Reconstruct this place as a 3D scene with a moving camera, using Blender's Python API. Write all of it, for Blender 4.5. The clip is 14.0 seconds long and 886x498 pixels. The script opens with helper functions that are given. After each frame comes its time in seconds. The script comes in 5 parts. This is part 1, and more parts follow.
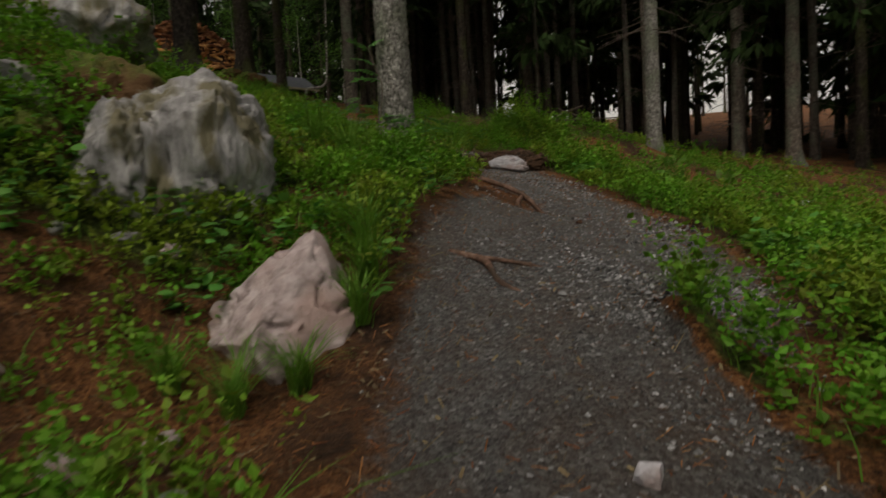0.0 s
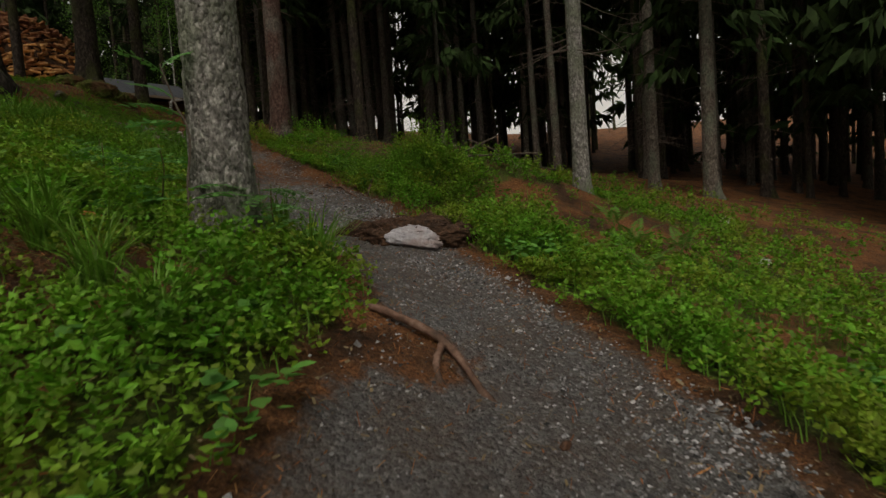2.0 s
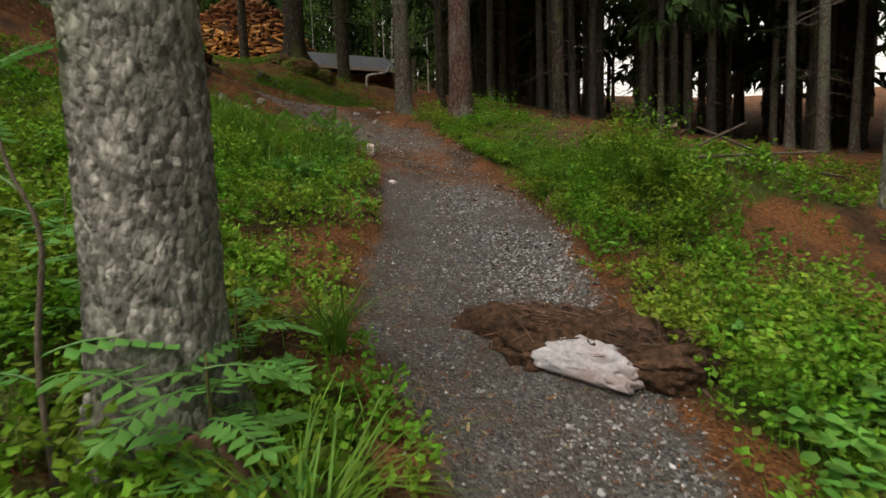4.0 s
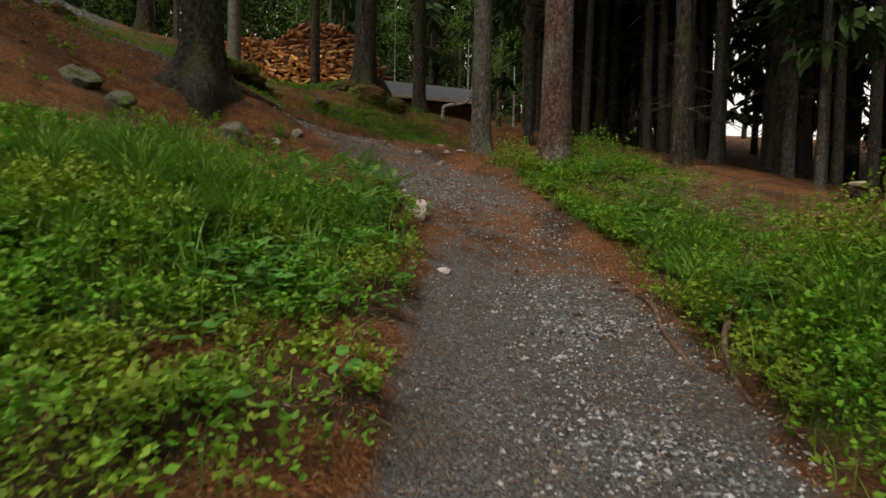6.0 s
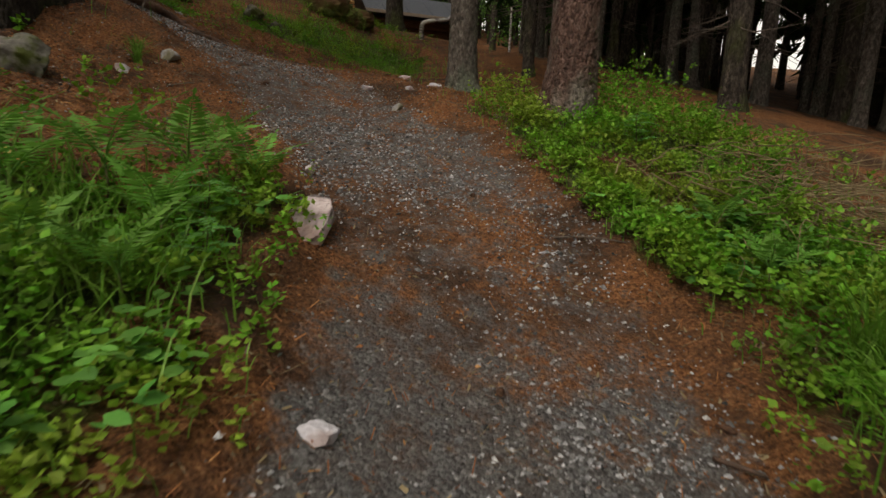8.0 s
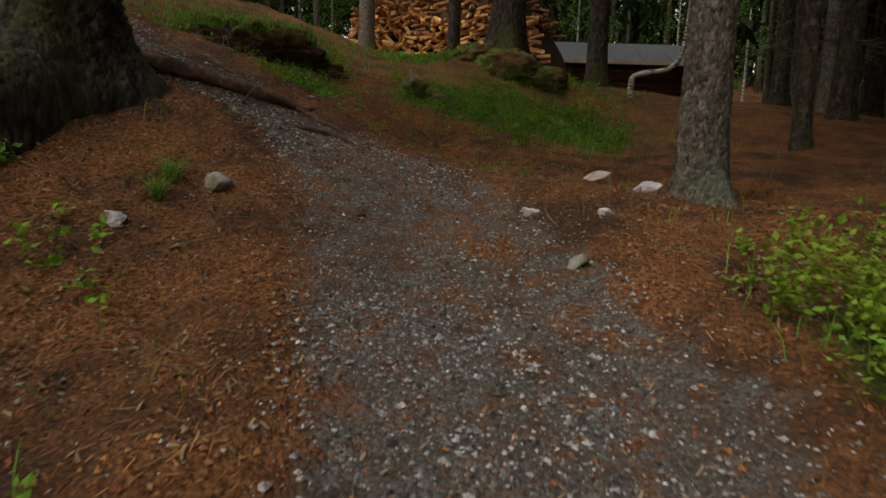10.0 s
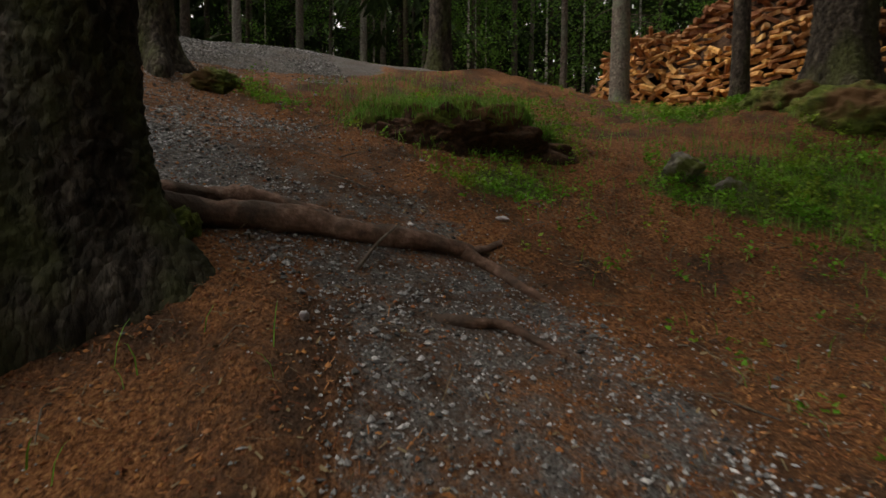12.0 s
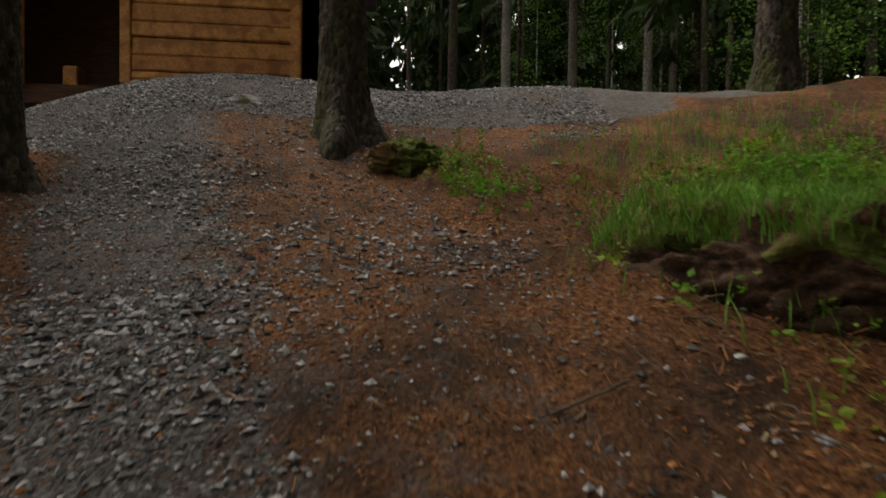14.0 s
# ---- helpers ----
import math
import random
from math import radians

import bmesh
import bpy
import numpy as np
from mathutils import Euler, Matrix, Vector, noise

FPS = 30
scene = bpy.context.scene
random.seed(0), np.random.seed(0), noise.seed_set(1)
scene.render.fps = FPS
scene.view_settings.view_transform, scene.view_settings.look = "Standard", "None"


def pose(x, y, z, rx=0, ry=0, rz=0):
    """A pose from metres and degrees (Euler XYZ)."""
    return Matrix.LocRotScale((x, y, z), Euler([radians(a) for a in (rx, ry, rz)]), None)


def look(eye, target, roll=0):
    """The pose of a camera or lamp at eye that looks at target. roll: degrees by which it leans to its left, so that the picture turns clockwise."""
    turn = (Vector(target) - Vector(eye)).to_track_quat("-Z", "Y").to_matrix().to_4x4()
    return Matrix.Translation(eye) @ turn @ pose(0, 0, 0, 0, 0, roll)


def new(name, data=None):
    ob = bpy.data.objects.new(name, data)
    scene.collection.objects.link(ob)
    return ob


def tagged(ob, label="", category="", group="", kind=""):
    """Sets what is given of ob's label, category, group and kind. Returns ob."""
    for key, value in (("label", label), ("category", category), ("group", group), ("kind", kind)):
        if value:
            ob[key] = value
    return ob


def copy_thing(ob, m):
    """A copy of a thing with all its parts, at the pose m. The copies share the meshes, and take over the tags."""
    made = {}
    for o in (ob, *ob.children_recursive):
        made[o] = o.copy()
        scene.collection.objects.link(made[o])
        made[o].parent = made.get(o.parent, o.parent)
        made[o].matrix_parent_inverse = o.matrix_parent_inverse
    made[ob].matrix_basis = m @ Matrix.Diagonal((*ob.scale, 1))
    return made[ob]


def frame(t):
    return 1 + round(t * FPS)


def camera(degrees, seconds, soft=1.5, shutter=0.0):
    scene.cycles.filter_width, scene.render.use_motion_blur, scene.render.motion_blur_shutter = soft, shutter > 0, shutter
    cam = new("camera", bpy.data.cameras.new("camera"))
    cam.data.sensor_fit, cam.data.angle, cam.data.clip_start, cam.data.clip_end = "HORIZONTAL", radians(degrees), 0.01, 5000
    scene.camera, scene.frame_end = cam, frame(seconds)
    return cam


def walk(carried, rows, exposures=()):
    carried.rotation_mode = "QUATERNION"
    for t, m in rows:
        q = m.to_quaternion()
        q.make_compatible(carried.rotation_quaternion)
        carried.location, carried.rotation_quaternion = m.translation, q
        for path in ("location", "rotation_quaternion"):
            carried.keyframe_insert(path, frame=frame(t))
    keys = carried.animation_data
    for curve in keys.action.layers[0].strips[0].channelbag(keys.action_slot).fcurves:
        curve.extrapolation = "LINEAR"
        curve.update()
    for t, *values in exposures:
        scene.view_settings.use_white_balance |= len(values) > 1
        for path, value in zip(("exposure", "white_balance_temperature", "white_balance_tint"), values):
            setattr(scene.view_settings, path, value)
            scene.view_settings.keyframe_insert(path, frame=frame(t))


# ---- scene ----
cam = camera(78.1, 14.0, soft=1.5, shutter=0.2)
PATH = [
    (0, (-1.125, -5.167, -0.357), (-0.86, -3.19, -0.507), -3.3),
    (0.5, (-1.004, -4.564, -0.071), (-0.441, -2.646, -0.128), -3.5),
    (1, (-0.891, -3.974, 0.093), (-0.35, -2.049, 0.053), -4.0),
    (1.5, (-0.719, -3.352, 0.193), (-0.12, -1.449, 0.061), -2.6),
    (2, (-0.469, -2.747, 0.434), (0.141, -0.847, 0.297), -4.0),
    (2.2, (-0.391, -2.52, 0.505), (0.098, -0.585, 0.371), -3.4),
    (4.3, (0.387, 0.018, 1.142), (0.163, 1.992, 0.908), -1.4),
    (4.5, (0.418, 0.314, 1.145), (0.106, 2.275, 0.909), -0.6),
    (5, (0.42, 1.129, 1.288), (0.052, 3.081, 1.052), 0.7),
    (5.5, (0.288, 1.928, 1.466), (-0.222, 3.851, 1.265), -0.1),
    (6, (0.109, 2.704, 1.673), (-0.274, 4.664, 1.561), 1.0),
    (6.5, (0.001, 3.47, 1.878), (-0.293, 5.445, 1.77), -2.9),
    (7, (-0.082, 4.199, 1.99), (-0.332, 6.174, 1.794), -2.3),
    (7.5, (-0.049, 4.988, 2.103), (-0.211, 6.958, 1.8), -1.7),
    (8, (-0.088, 5.814, 2.22), (-0.426, 7.75, 1.848), 2.2),
    (8.5, (-0.123, 6.624, 2.46), (-0.492, 8.565, 2.149), -0.0),
    (8.7, (-0.192, 6.907, 2.545), (-0.79, 8.791, 2.238), -1.1),
    (10.8, (-1.397, 9.967, 3.508), (-2.609, 11.55, 3.347), -0.8),
    (11, (-1.577, 10.206, 3.622), (-2.912, 11.687, 3.466), -3.5),
    (11.5, (-2.047, 10.82, 3.908), (-3.477, 12.21, 3.76), 0.0),
    (12, (-2.533, 11.351, 4.117), (-4.214, 12.428, 4.003), 0.3),
    (12.5, (-3.192, 11.86, 4.285), (-4.934, 12.833, 4.145), 0.8),
    (13, (-3.86, 12.25, 4.586), (-5.73, 12.943, 4.432), -1.2),
    (13.5, (-4.638, 12.552, 4.848), (-6.594, 12.962, 4.75), 0.8),
    (14, (-5.475, 12.751, 5.172), (-7.47, 12.891, 5.137), 0.7),
]
SKY, SUN = 0.26, 1.1
EXPOSURES = [(0, -1.05, 7600, 10), (0.5, -1.2, 7600, 10), (1.5, -1.15, 7600, 10), (2.2, -0.8, 7600, 10), (4.3, 0.08, 7600, 10), (6.5, 0.09, 7600, 10), (8.7, -0.08, 7600, 10), (11, -0.05, 7600, 10), (12.5, 0.25, 7600, 10), (13.5, 0.5, 7600, 10), (14, 0.38, 7600, 10)]
walk(cam, [(t, look(eye, target, roll)) for t, eye, target, roll in PATH], EXPOSURES)

# ---- sky and sun: a dull overcast evening above a spruce wood ----
world = bpy.data.worlds.new("sky")
scene.world = world
world.use_nodes = True
wn, wl = world.node_tree.nodes, world.node_tree.links
sky = wn.new("ShaderNodeTexSky")
sky.sky_type, sky.sun_disc = "NISHITA", False
sky.sun_elevation, sky.sun_rotation, sky.dust_density = radians(52), radians(215), 4.0
grey = wn.new("ShaderNodeHueSaturation")
grey.inputs["Saturation"].default_value = 0.12
wl.new(sky.outputs[0], grey.inputs["Color"])
wl.new(grey.outputs[0], wn["Background"].inputs["Color"])
wn["Background"].inputs["Strength"].default_value = SKY
sun_data = bpy.data.lights.new("sun", "SUN")
sun_data.energy, sun_data.angle, sun_data.color = SUN, radians(25), (1.0, 0.96, 0.9)
sun = new("sun", sun_data)
sun.matrix_world = look((0, 0, 60), (18, 27, 0.0))


# ---- materials ----
def material(name, colours, scale=8.0, rough=0.8, bump=0.3, bump_scale=60.0, stretch=(1, 1, 1), island=0.0, objects=0.0, stain=None, stain_scale=1.5, spec=0.3, trans=0.0, detail=6.0, plates=0.0):
    """Colours run along a ramp over noise; stain: a second colour in larger patches; island, objects: variation from piece to piece."""
    m = bpy.data.materials.new(name)
    m.use_nodes = True
    n, l = m.node_tree.nodes, m.node_tree.links
    b = n["Principled BSDF"]
    b.inputs["Roughness"].default_value = rough
    b.inputs["Specular IOR Level"].default_value = spec
    co = n.new("ShaderNodeTexCoord")
    mp = n.new("ShaderNodeMapping")
    mp.inputs["Scale"].default_value = stretch
    l.new(co.outputs["Object"], mp.inputs["Vector"])
    tex = n.new("ShaderNodeTexNoise")
    tex.inputs["Scale"].default_value, tex.inputs["Detail"].default_value, tex.inputs["Roughness"].default_value = scale, detail, 0.65
    l.new(mp.outputs[0], tex.inputs["Vector"])
    ramp = n.new("ShaderNodeValToRGB")
    while len(ramp.color_ramp.elements) < len(colours):
        ramp.color_ramp.elements.new(0.5)
    for k, c in enumerate(colours):
        ramp.color_ramp.elements[k].position = 0.28 + 0.44 * k / max(1, len(colours) - 1)
        ramp.color_ramp.elements[k].color = (*c, 1)
    l.new(tex.outputs[0], ramp.inputs[0])
    out = ramp.outputs[0]
    if stain:
        t2 = n.new("ShaderNodeTexNoise")
        t2.inputs["Scale"].default_value, t2.inputs["Detail"].default_value = stain_scale, 7.0
        l.new(mp.outputs[0], t2.inputs["Vector"])
        r2 = n.new("ShaderNodeValToRGB")
        r2.color_ramp.elements[0].position, r2.color_ramp.elements[1].position = 0.47, 0.6
        l.new(t2.outputs[0], r2.inputs[0])
        mx = n.new("ShaderNodeMix")
        mx.data_type = "RGBA"
        l.new(r2.outputs[0], mx.inputs["Factor"])
        l.new(out, mx.inputs["A"])
        mx.inputs["B"].default_value = (*stain, 1)
        out = mx.outputs["Result"]
    for amount, node, socket in ((island, "ShaderNodeNewGeometry", "Random Per Island"), (objects, "ShaderNodeObjectInfo", "Random")):
        if amount:
            g = n.new(node)
            mr = n.new("ShaderNodeMapRange")
            mr.inputs["To Min"].default_value, mr.inputs["To Max"].default_value = 1 - amount, 1 + amount
            l.new(g.outputs[socket], mr.inputs["Value"])
            hs = n.new("ShaderNodeHueSaturation")
            l.new(mr.outputs[0], hs.inputs["Value"])
            l.new(out, hs.inputs["Color"])
            m2 = n.new("ShaderNodeMath")
            m2.operation = "MULTIPLY_ADD"
            l.new(g.outputs[socket], m2.inputs[0])
            m2.inputs[1].default_value, m2.inputs[2].default_value = 0.06 * amount, 0.5 - 0.03 * amount
            l.new(m2.outputs[0], hs.inputs["Hue"])
            out = hs.outputs[0]
    if plates:
        warp = n.new("ShaderNodeMix")
        warp.data_type = "VECTOR"
        warp.inputs["Factor"].default_value = 0.035
        l.new(mp.outputs[0], warp.inputs["A"])
        l.new(tex.outputs["Color"], warp.inputs["B"])
        vo = n.new("ShaderNodeTexVoronoi")
        vo.inputs["Scale"].default_value, vo.inputs["Randomness"].default_value = plates, 1.0
        l.new(warp.outputs["Result"], vo.inputs["Vector"])
        shade = n.new("ShaderNodeMapRange")
        shade.inputs["To Min"].default_value, shade.inputs["To Max"].default_value = 0.45, 1.5
        l.new(vo.outputs["Color"], shade.inputs["Value"])
        hv = n.new("ShaderNodeHueSaturation")
        l.new(shade.outputs[0], hv.inputs["Value"])
        l.new(out, hv.inputs["Color"])
        out = hv.outputs[0]
    l.new(out, b.inputs["Base Color"])
    if bump:
        t3 = n.new("ShaderNodeTexNoise")
        t3.inputs["Scale"].default_value, t3.inputs["Detail"].default_value = bump_scale, 5.0
        l.new(mp.outputs[0], t3.inputs["Vector"])
        bp = n.new("ShaderNodeBump")
        bp.inputs["Strength"].default_value, bp.inputs["Distance"].default_value = bump, 0.02
        height = t3.outputs[0]
        if plates:
            ma = n.new("ShaderNodeMath")
            ma.operation = "MULTIPLY_ADD"
            l.new(vo.outputs["Distance"], ma.inputs[0])
            ma.inputs[1].default_value = -1.2
            l.new(height, ma.inputs[2])
            height = ma.outputs[0]
        l.new(height, bp.inputs["Height"])
        l.new(bp.outputs[0], b.inputs["Normal"])
    if trans:
        tr = n.new("ShaderNodeBsdfTranslucent")
        l.new(out, tr.inputs["Color"])
        mixs = n.new("ShaderNodeMixShader")
        mixs.inputs[0].default_value = trans
        l.new(b.outputs[0], mixs.inputs[1])
        l.new(tr.outputs[0], mixs.inputs[2])
        l.new(mixs.outputs[0], n["Material Output"].inputs["Surface"])
    return m


def ground_material():
    """Needle litter, grey crushed stone and moss, laid out by two attributes of the ground."""
    m = bpy.data.materials.new("forest_floor")
    m.use_nodes = True
    n, l = m.node_tree.nodes, m.node_tree.links
    b = n["Principled BSDF"]
    b.inputs["Roughness"].default_value, b.inputs["Specular IOR Level"].default_value = 0.85, 0.25
    co = n.new("ShaderNodeTexCoord").outputs["Object"]

    def noise_tex(scale, detail=8.0, rough=0.65):
        t = n.new("ShaderNodeTexNoise")
        t.inputs["Scale"].default_value, t.inputs["Detail"].default_value, t.inputs["Roughness"].default_value = scale, detail, rough
        l.new(co, t.inputs["Vector"])
        return t.outputs[0]

    def ramp(value, stops):
        r = n.new("ShaderNodeValToRGB")
        while len(r.color_ramp.elements) < len(stops):
            r.color_ramp.elements.new(0.5)
        for e, (p, c) in zip(r.color_ramp.elements, stops):
            e.position, e.color = p, (*c, 1)
        l.new(value, r.inputs[0])
        return r.outputs[0]

    def mix(f, a, c, kind="MIX"):
        x = n.new("ShaderNodeMix")
        x.data_type, x.blend_type = "RGBA", kind
        if isinstance(f, float):
            x.inputs["Factor"].default_value = f
        else:
            l.new(f, x.inputs["Factor"])
        l.new(a, x.inputs["A"])
        l.new(c, x.inputs["B"])
        return x.outputs["Result"]

    def maths(op, a, c):
        x = n.new("ShaderNodeMath")
        x.operation = op
        for k, v in enumerate((a, c)):
            if isinstance(v, float):
                x.inputs[k].default_value = v
            else:
                l.new(v, x.inputs[k])
        return x.outputs[0]

    litter = ramp(noise_tex(38, 9, 0.75), [(0.34, (0.02, 0.008, 0.004)), (0.46, (0.165, 0.064, 0.024)), (0.57, (0.335, 0.146, 0.056)), (0.7, (0.49, 0.275, 0.13))])
    soil = ramp(noise_tex(16, 8), [(0.3, (0.03, 0.018, 0.012)), (0.7, (0.115, 0.06, 0.034))])
    litter = mix(ramp(noise_tex(1.3, 6), [(0.44, (0, 0, 0)), (0.62, (1, 1, 1))]), litter, soil)
    stones = n.new("ShaderNodeTexVoronoi")
    stones.inputs["Scale"].default_value = 55
    l.new(co, stones.inputs["Vector"])
    stones2 = n.new("ShaderNodeTexVoronoi")
    stones2.inputs["Scale"].default_value = 120
    l.new(co, stones2.inputs["Vector"])
    cell = ramp(stones.outputs["Color"], [(0.1, (0.032, 0.033, 0.036)), (0.5, (0.125, 0.127, 0.132)), (0.8, (0.25, 0.254, 0.262)), (0.95, (0.52, 0.52, 0.52))])
    cell2 = ramp(stones2.outputs["Color"], [(0.1, (0.028, 0.028, 0.030)), (0.9, (0.24, 0.235, 0.232))])
    gravel = mix(0.5, cell, cell2)
    dust = ramp(noise_tex(2.2, 7), [(0.42, (0, 0, 0)), (0.7, (1, 1, 1))])
    fines = ramp(noise_tex(70, 6), [(0.3, (0.045, 0.032, 0.024)), (0.7, (0.19, 0.135, 0.1))])
    gravel = mix(maths("MULTIPLY", dust, 0.62), gravel, fines)
    moss = ramp(noise_tex(30, 8), [(0.3, (0.02, 0.03, 0.008)), (0.5, (0.07, 0.11, 0.02)), (0.7, (0.15, 0.19, 0.04))])
    at = {}
    for key in ("gravel", "moss"):
        a = n.new("ShaderNodeAttribute")
        a.attribute_name = key
        at[key] = a.outputs["Fac"]
    edge = maths("ADD", at["gravel"], maths("MULTIPLY", maths("SUBTRACT", noise_tex(5, 8, 0.7), 0.5), 1.5))
    edge = ramp(edge, [(0.36, (0, 0, 0)), (0.66, (1, 1, 1))])
    medge = ramp(maths("ADD", at["moss"], maths("MULTIPLY", maths("SUBTRACT", noise_tex(4, 8, 0.7), 0.5), 1.4)), [(0.4, (0, 0, 0)), (0.7, (1, 1, 1))])
    colour = mix(edge, mix(medge, litter, moss), gravel)
    colour = mix(maths("MULTIPLY", ramp(noise_tex(0.8, 5), [(0.35, (0, 0, 0)), (0.65, (1, 1, 1))]), 0.35), colour, mix(0.5, colour, soil))
    l.new(colour, b.inputs["Base Color"])
    bump = n.new("ShaderNodeBump")
    bump.inputs["Strength"].default_value, bump.inputs["Distance"].default_value = 1.0, 0.035
    rough_height = maths("ADD", maths("ADD", maths("MULTIPLY", noise_tex(45, 8, 0.75), 0.9), maths("MULTIPLY", noise_tex(12, 6, 0.6), 1.5)), maths("MULTIPLY", stones.outputs["Distance"], -0.6))
    l.new(rough_height, bump.inputs["Height"])
    l.new(bump.outputs[0], b.inputs["Normal"])
    return m


FLOOR = ground_material()
BARK = material("spruce_bark", [(0.038, 0.030, 0.025), (0.112, 0.094, 0.079), (0.225, 0.203, 0.180)], 18, 0.9, 0.9, 45, (1, 1, 0.55), objects=0.3, stain=(0.12, 0.13, 0.10), stain_scale=2.0, plates=38)
PALE_BARK = material("lichen_grey_bark", [(0.055, 0.05, 0.045), (0.24, 0.23, 0.215), (0.54, 0.53, 0.5)], 22, 0.9, 0.9, 50, (1, 1, 0.6), stain=(0.2, 0.215, 0.17), stain_scale=2.5, plates=46)
DARK_BARK = material("dark_mossy_bark", [(0.01, 0.008, 0.006), (0.048, 0.038, 0.031), (0.125, 0.104, 0.084)], 14, 0.95, 1.0, 40, (1, 1, 0.5), stain=(0.05, 0.055, 0.02), stain_scale=1.6, plates=26)
OLD_BARK = material("old_mossy_black_bark", [(0.007, 0.006, 0.005), (0.03, 0.025, 0.02), (0.085, 0.073, 0.06)], 14, 0.95, 1.0, 40, (1, 1, 0.5), stain=(0.04, 0.045, 0.016), stain_scale=1.8, plates=24)
RED_BARK = material("reddish_spruce_bark", [(0.039, 0.021, 0.016), (0.105, 0.058, 0.047), (0.172, 0.117, 0.101)], 20, 0.9, 0.9, 45, (1, 1, 0.6), stain=(0.15, 0.13, 0.11), stain_scale=2.0, plates=40)
DEADWOOD = material("dead_branch_wood", [(0.06, 0.045, 0.035), (0.17, 0.14, 0.115)], 30, 0.9, 0.4, 80, objects=0.2)
NEEDLES = material("spruce_needles", [(0.01, 0.022, 0.007), (0.025, 0.05, 0.014), (0.045, 0.085, 0.024)], 3, 0.8, 0, island=0.3, objects=0.2, trans=0.15, spec=0.15)
BROADLEAF = material("broad_leaves", [(0.04, 0.11, 0.015), (0.09, 0.21, 0.03), (0.16, 0.3, 0.05)], 2, 0.6, 0, island=0.3, trans=0.4)
BILBERRY = material("bilberry_leaves", [(0.05, 0.15, 0.012), (0.12, 0.30, 0.022), (0.22, 0.40, 0.045)], 1.6, 0.6, 0, island=0.45, stain=(0.2, 0.29, 0.03), stain_scale=1.2, trans=0.35, spec=0.3)
STEM = material("green_brown_stems", [(0.05, 0.06, 0.02), (0.12, 0.10, 0.04)], 20, 0.8, 0)
GRASS = material("forest_grass", [(0.06, 0.155, 0.016), (0.13, 0.29, 0.035), (0.23, 0.38, 0.068)], 2, 0.55, 0, island=0.3, trans=0.35)
DRYGRASS = material("dry_straw_twigs", [(0.12, 0.085, 0.045), (0.26, 0.2, 0.12)], 6, 0.8, 0, island=0.3)
LITTER = material("rust_brown_needles", [(0.075, 0.024, 0.009), (0.25, 0.095, 0.034), (0.42, 0.21, 0.095)], 3, 0.85, 0, island=0.35)
HERB = material("broad_herb_leaves", [(0.045, 0.16, 0.028), (0.10, 0.28, 0.05), (0.17, 0.37, 0.075)], 3, 0.55, 0, island=0.3, trans=0.35)
FERN = material("fern_fronds", [(0.07, 0.2, 0.028), (0.14, 0.33, 0.048)], 6, 0.6, 0, objects=0.2, trans=0.35)
ROWAN = material("rowan_leaves", [(0.055, 0.19, 0.04), (0.125, 0.33, 0.07)], 5, 0.5, 0, objects=0.2, trans=0.3, spec=0.4)
PEBBLE = material("crushed_stone", [(0.055, 0.055, 0.058), (0.2, 0.202, 0.21), (0.43, 0.43, 0.435)], 30, 0.65, 0.3, 120, island=0.9)
GRANITE = material("grey_lichen_granite", [(0.09, 0.088, 0.085), (0.32, 0.315, 0.32), (0.6, 0.595, 0.6)], 5, 0.9, 1.0, 18, (1.6, 1.6, 0.6), stain=(0.17, 0.155, 0.10), stain_scale=3.0)
PINK = material("pale_pink_granite", [(0.13, 0.095, 0.09), (0.44, 0.36, 0.36), (0.66, 0.59, 0.6)], 6, 0.85, 0.9, 22, stain=(0.4, 0.29, 0.27), stain_scale=2.6)
WHITE = material("white_quartz_stone", [(0.28, 0.265, 0.29), (0.5, 0.495, 0.54), (0.68, 0.685, 0.74)], 9, 0.8, 0.7, 30, objects=0.2, stain=(0.36, 0.3, 0.3), stain_scale=5.0)
MOSSY_ROCK = material("mossy_granite", [(0.05, 0.048, 0.04), (0.16, 0.15, 0.13), (0.34, 0.33, 0.31)], 6, 0.95, 1.0, 18, stain=(0.07, 0.085, 0.02), stain_scale=5.0)
MOSS = material("moss_cushion", [(0.02, 0.022, 0.008), (0.09, 0.12, 0.022), (0.19, 0.23, 0.05)], 12, 0.95, 1.0, 60, stain=(0.12, 0.065, 0.03), stain_scale=1.6)
SOIL = material("dark_soil_and_pile_shade", [(0.012, 0.008, 0.006), (0.06, 0.033, 0.02), (0.14, 0.075, 0.045)], 22, 0.95, 1.0, 50)
ROOT = material("worn_root_wood", [(0.05, 0.028, 0.02), (0.15, 0.085, 0.06), (0.29, 0.19, 0.15)], 14, 0.75, 0.6, 40, (1, 1, 1), stain=(0.06, 0.04, 0.03), stain_scale=4.0)
SPLIT = material("split_firewood", [(0.23, 0.085, 0.025), (0.5, 0.245, 0.09), (0.72, 0.47, 0.23)], 7, 0.8, 0.4, 60, (1, 1, 1), objects=0.45, island=0.4)
# Weathered brown of the cabin's logs; also darkens the inside of the shelter's bays.
LOGWALL = material("dark_logs_and_bay_shade", [(0.035, 0.018, 0.01), (0.10, 0.05, 0.028), (0.17, 0.09, 0.05)], 9, 0.8, 0.4, 40, (0.3, 3, 3), objects=0.25)
TIMBER = material("orange_new_timber", [(0.38, 0.16, 0.048), (0.58, 0.27, 0.09), (0.7, 0.38, 0.15)], 6, 0.65, 0.3, 40, (3, 0.35, 3), objects=0.22, stain=(0.36, 0.15, 0.05), stain_scale=1.2)
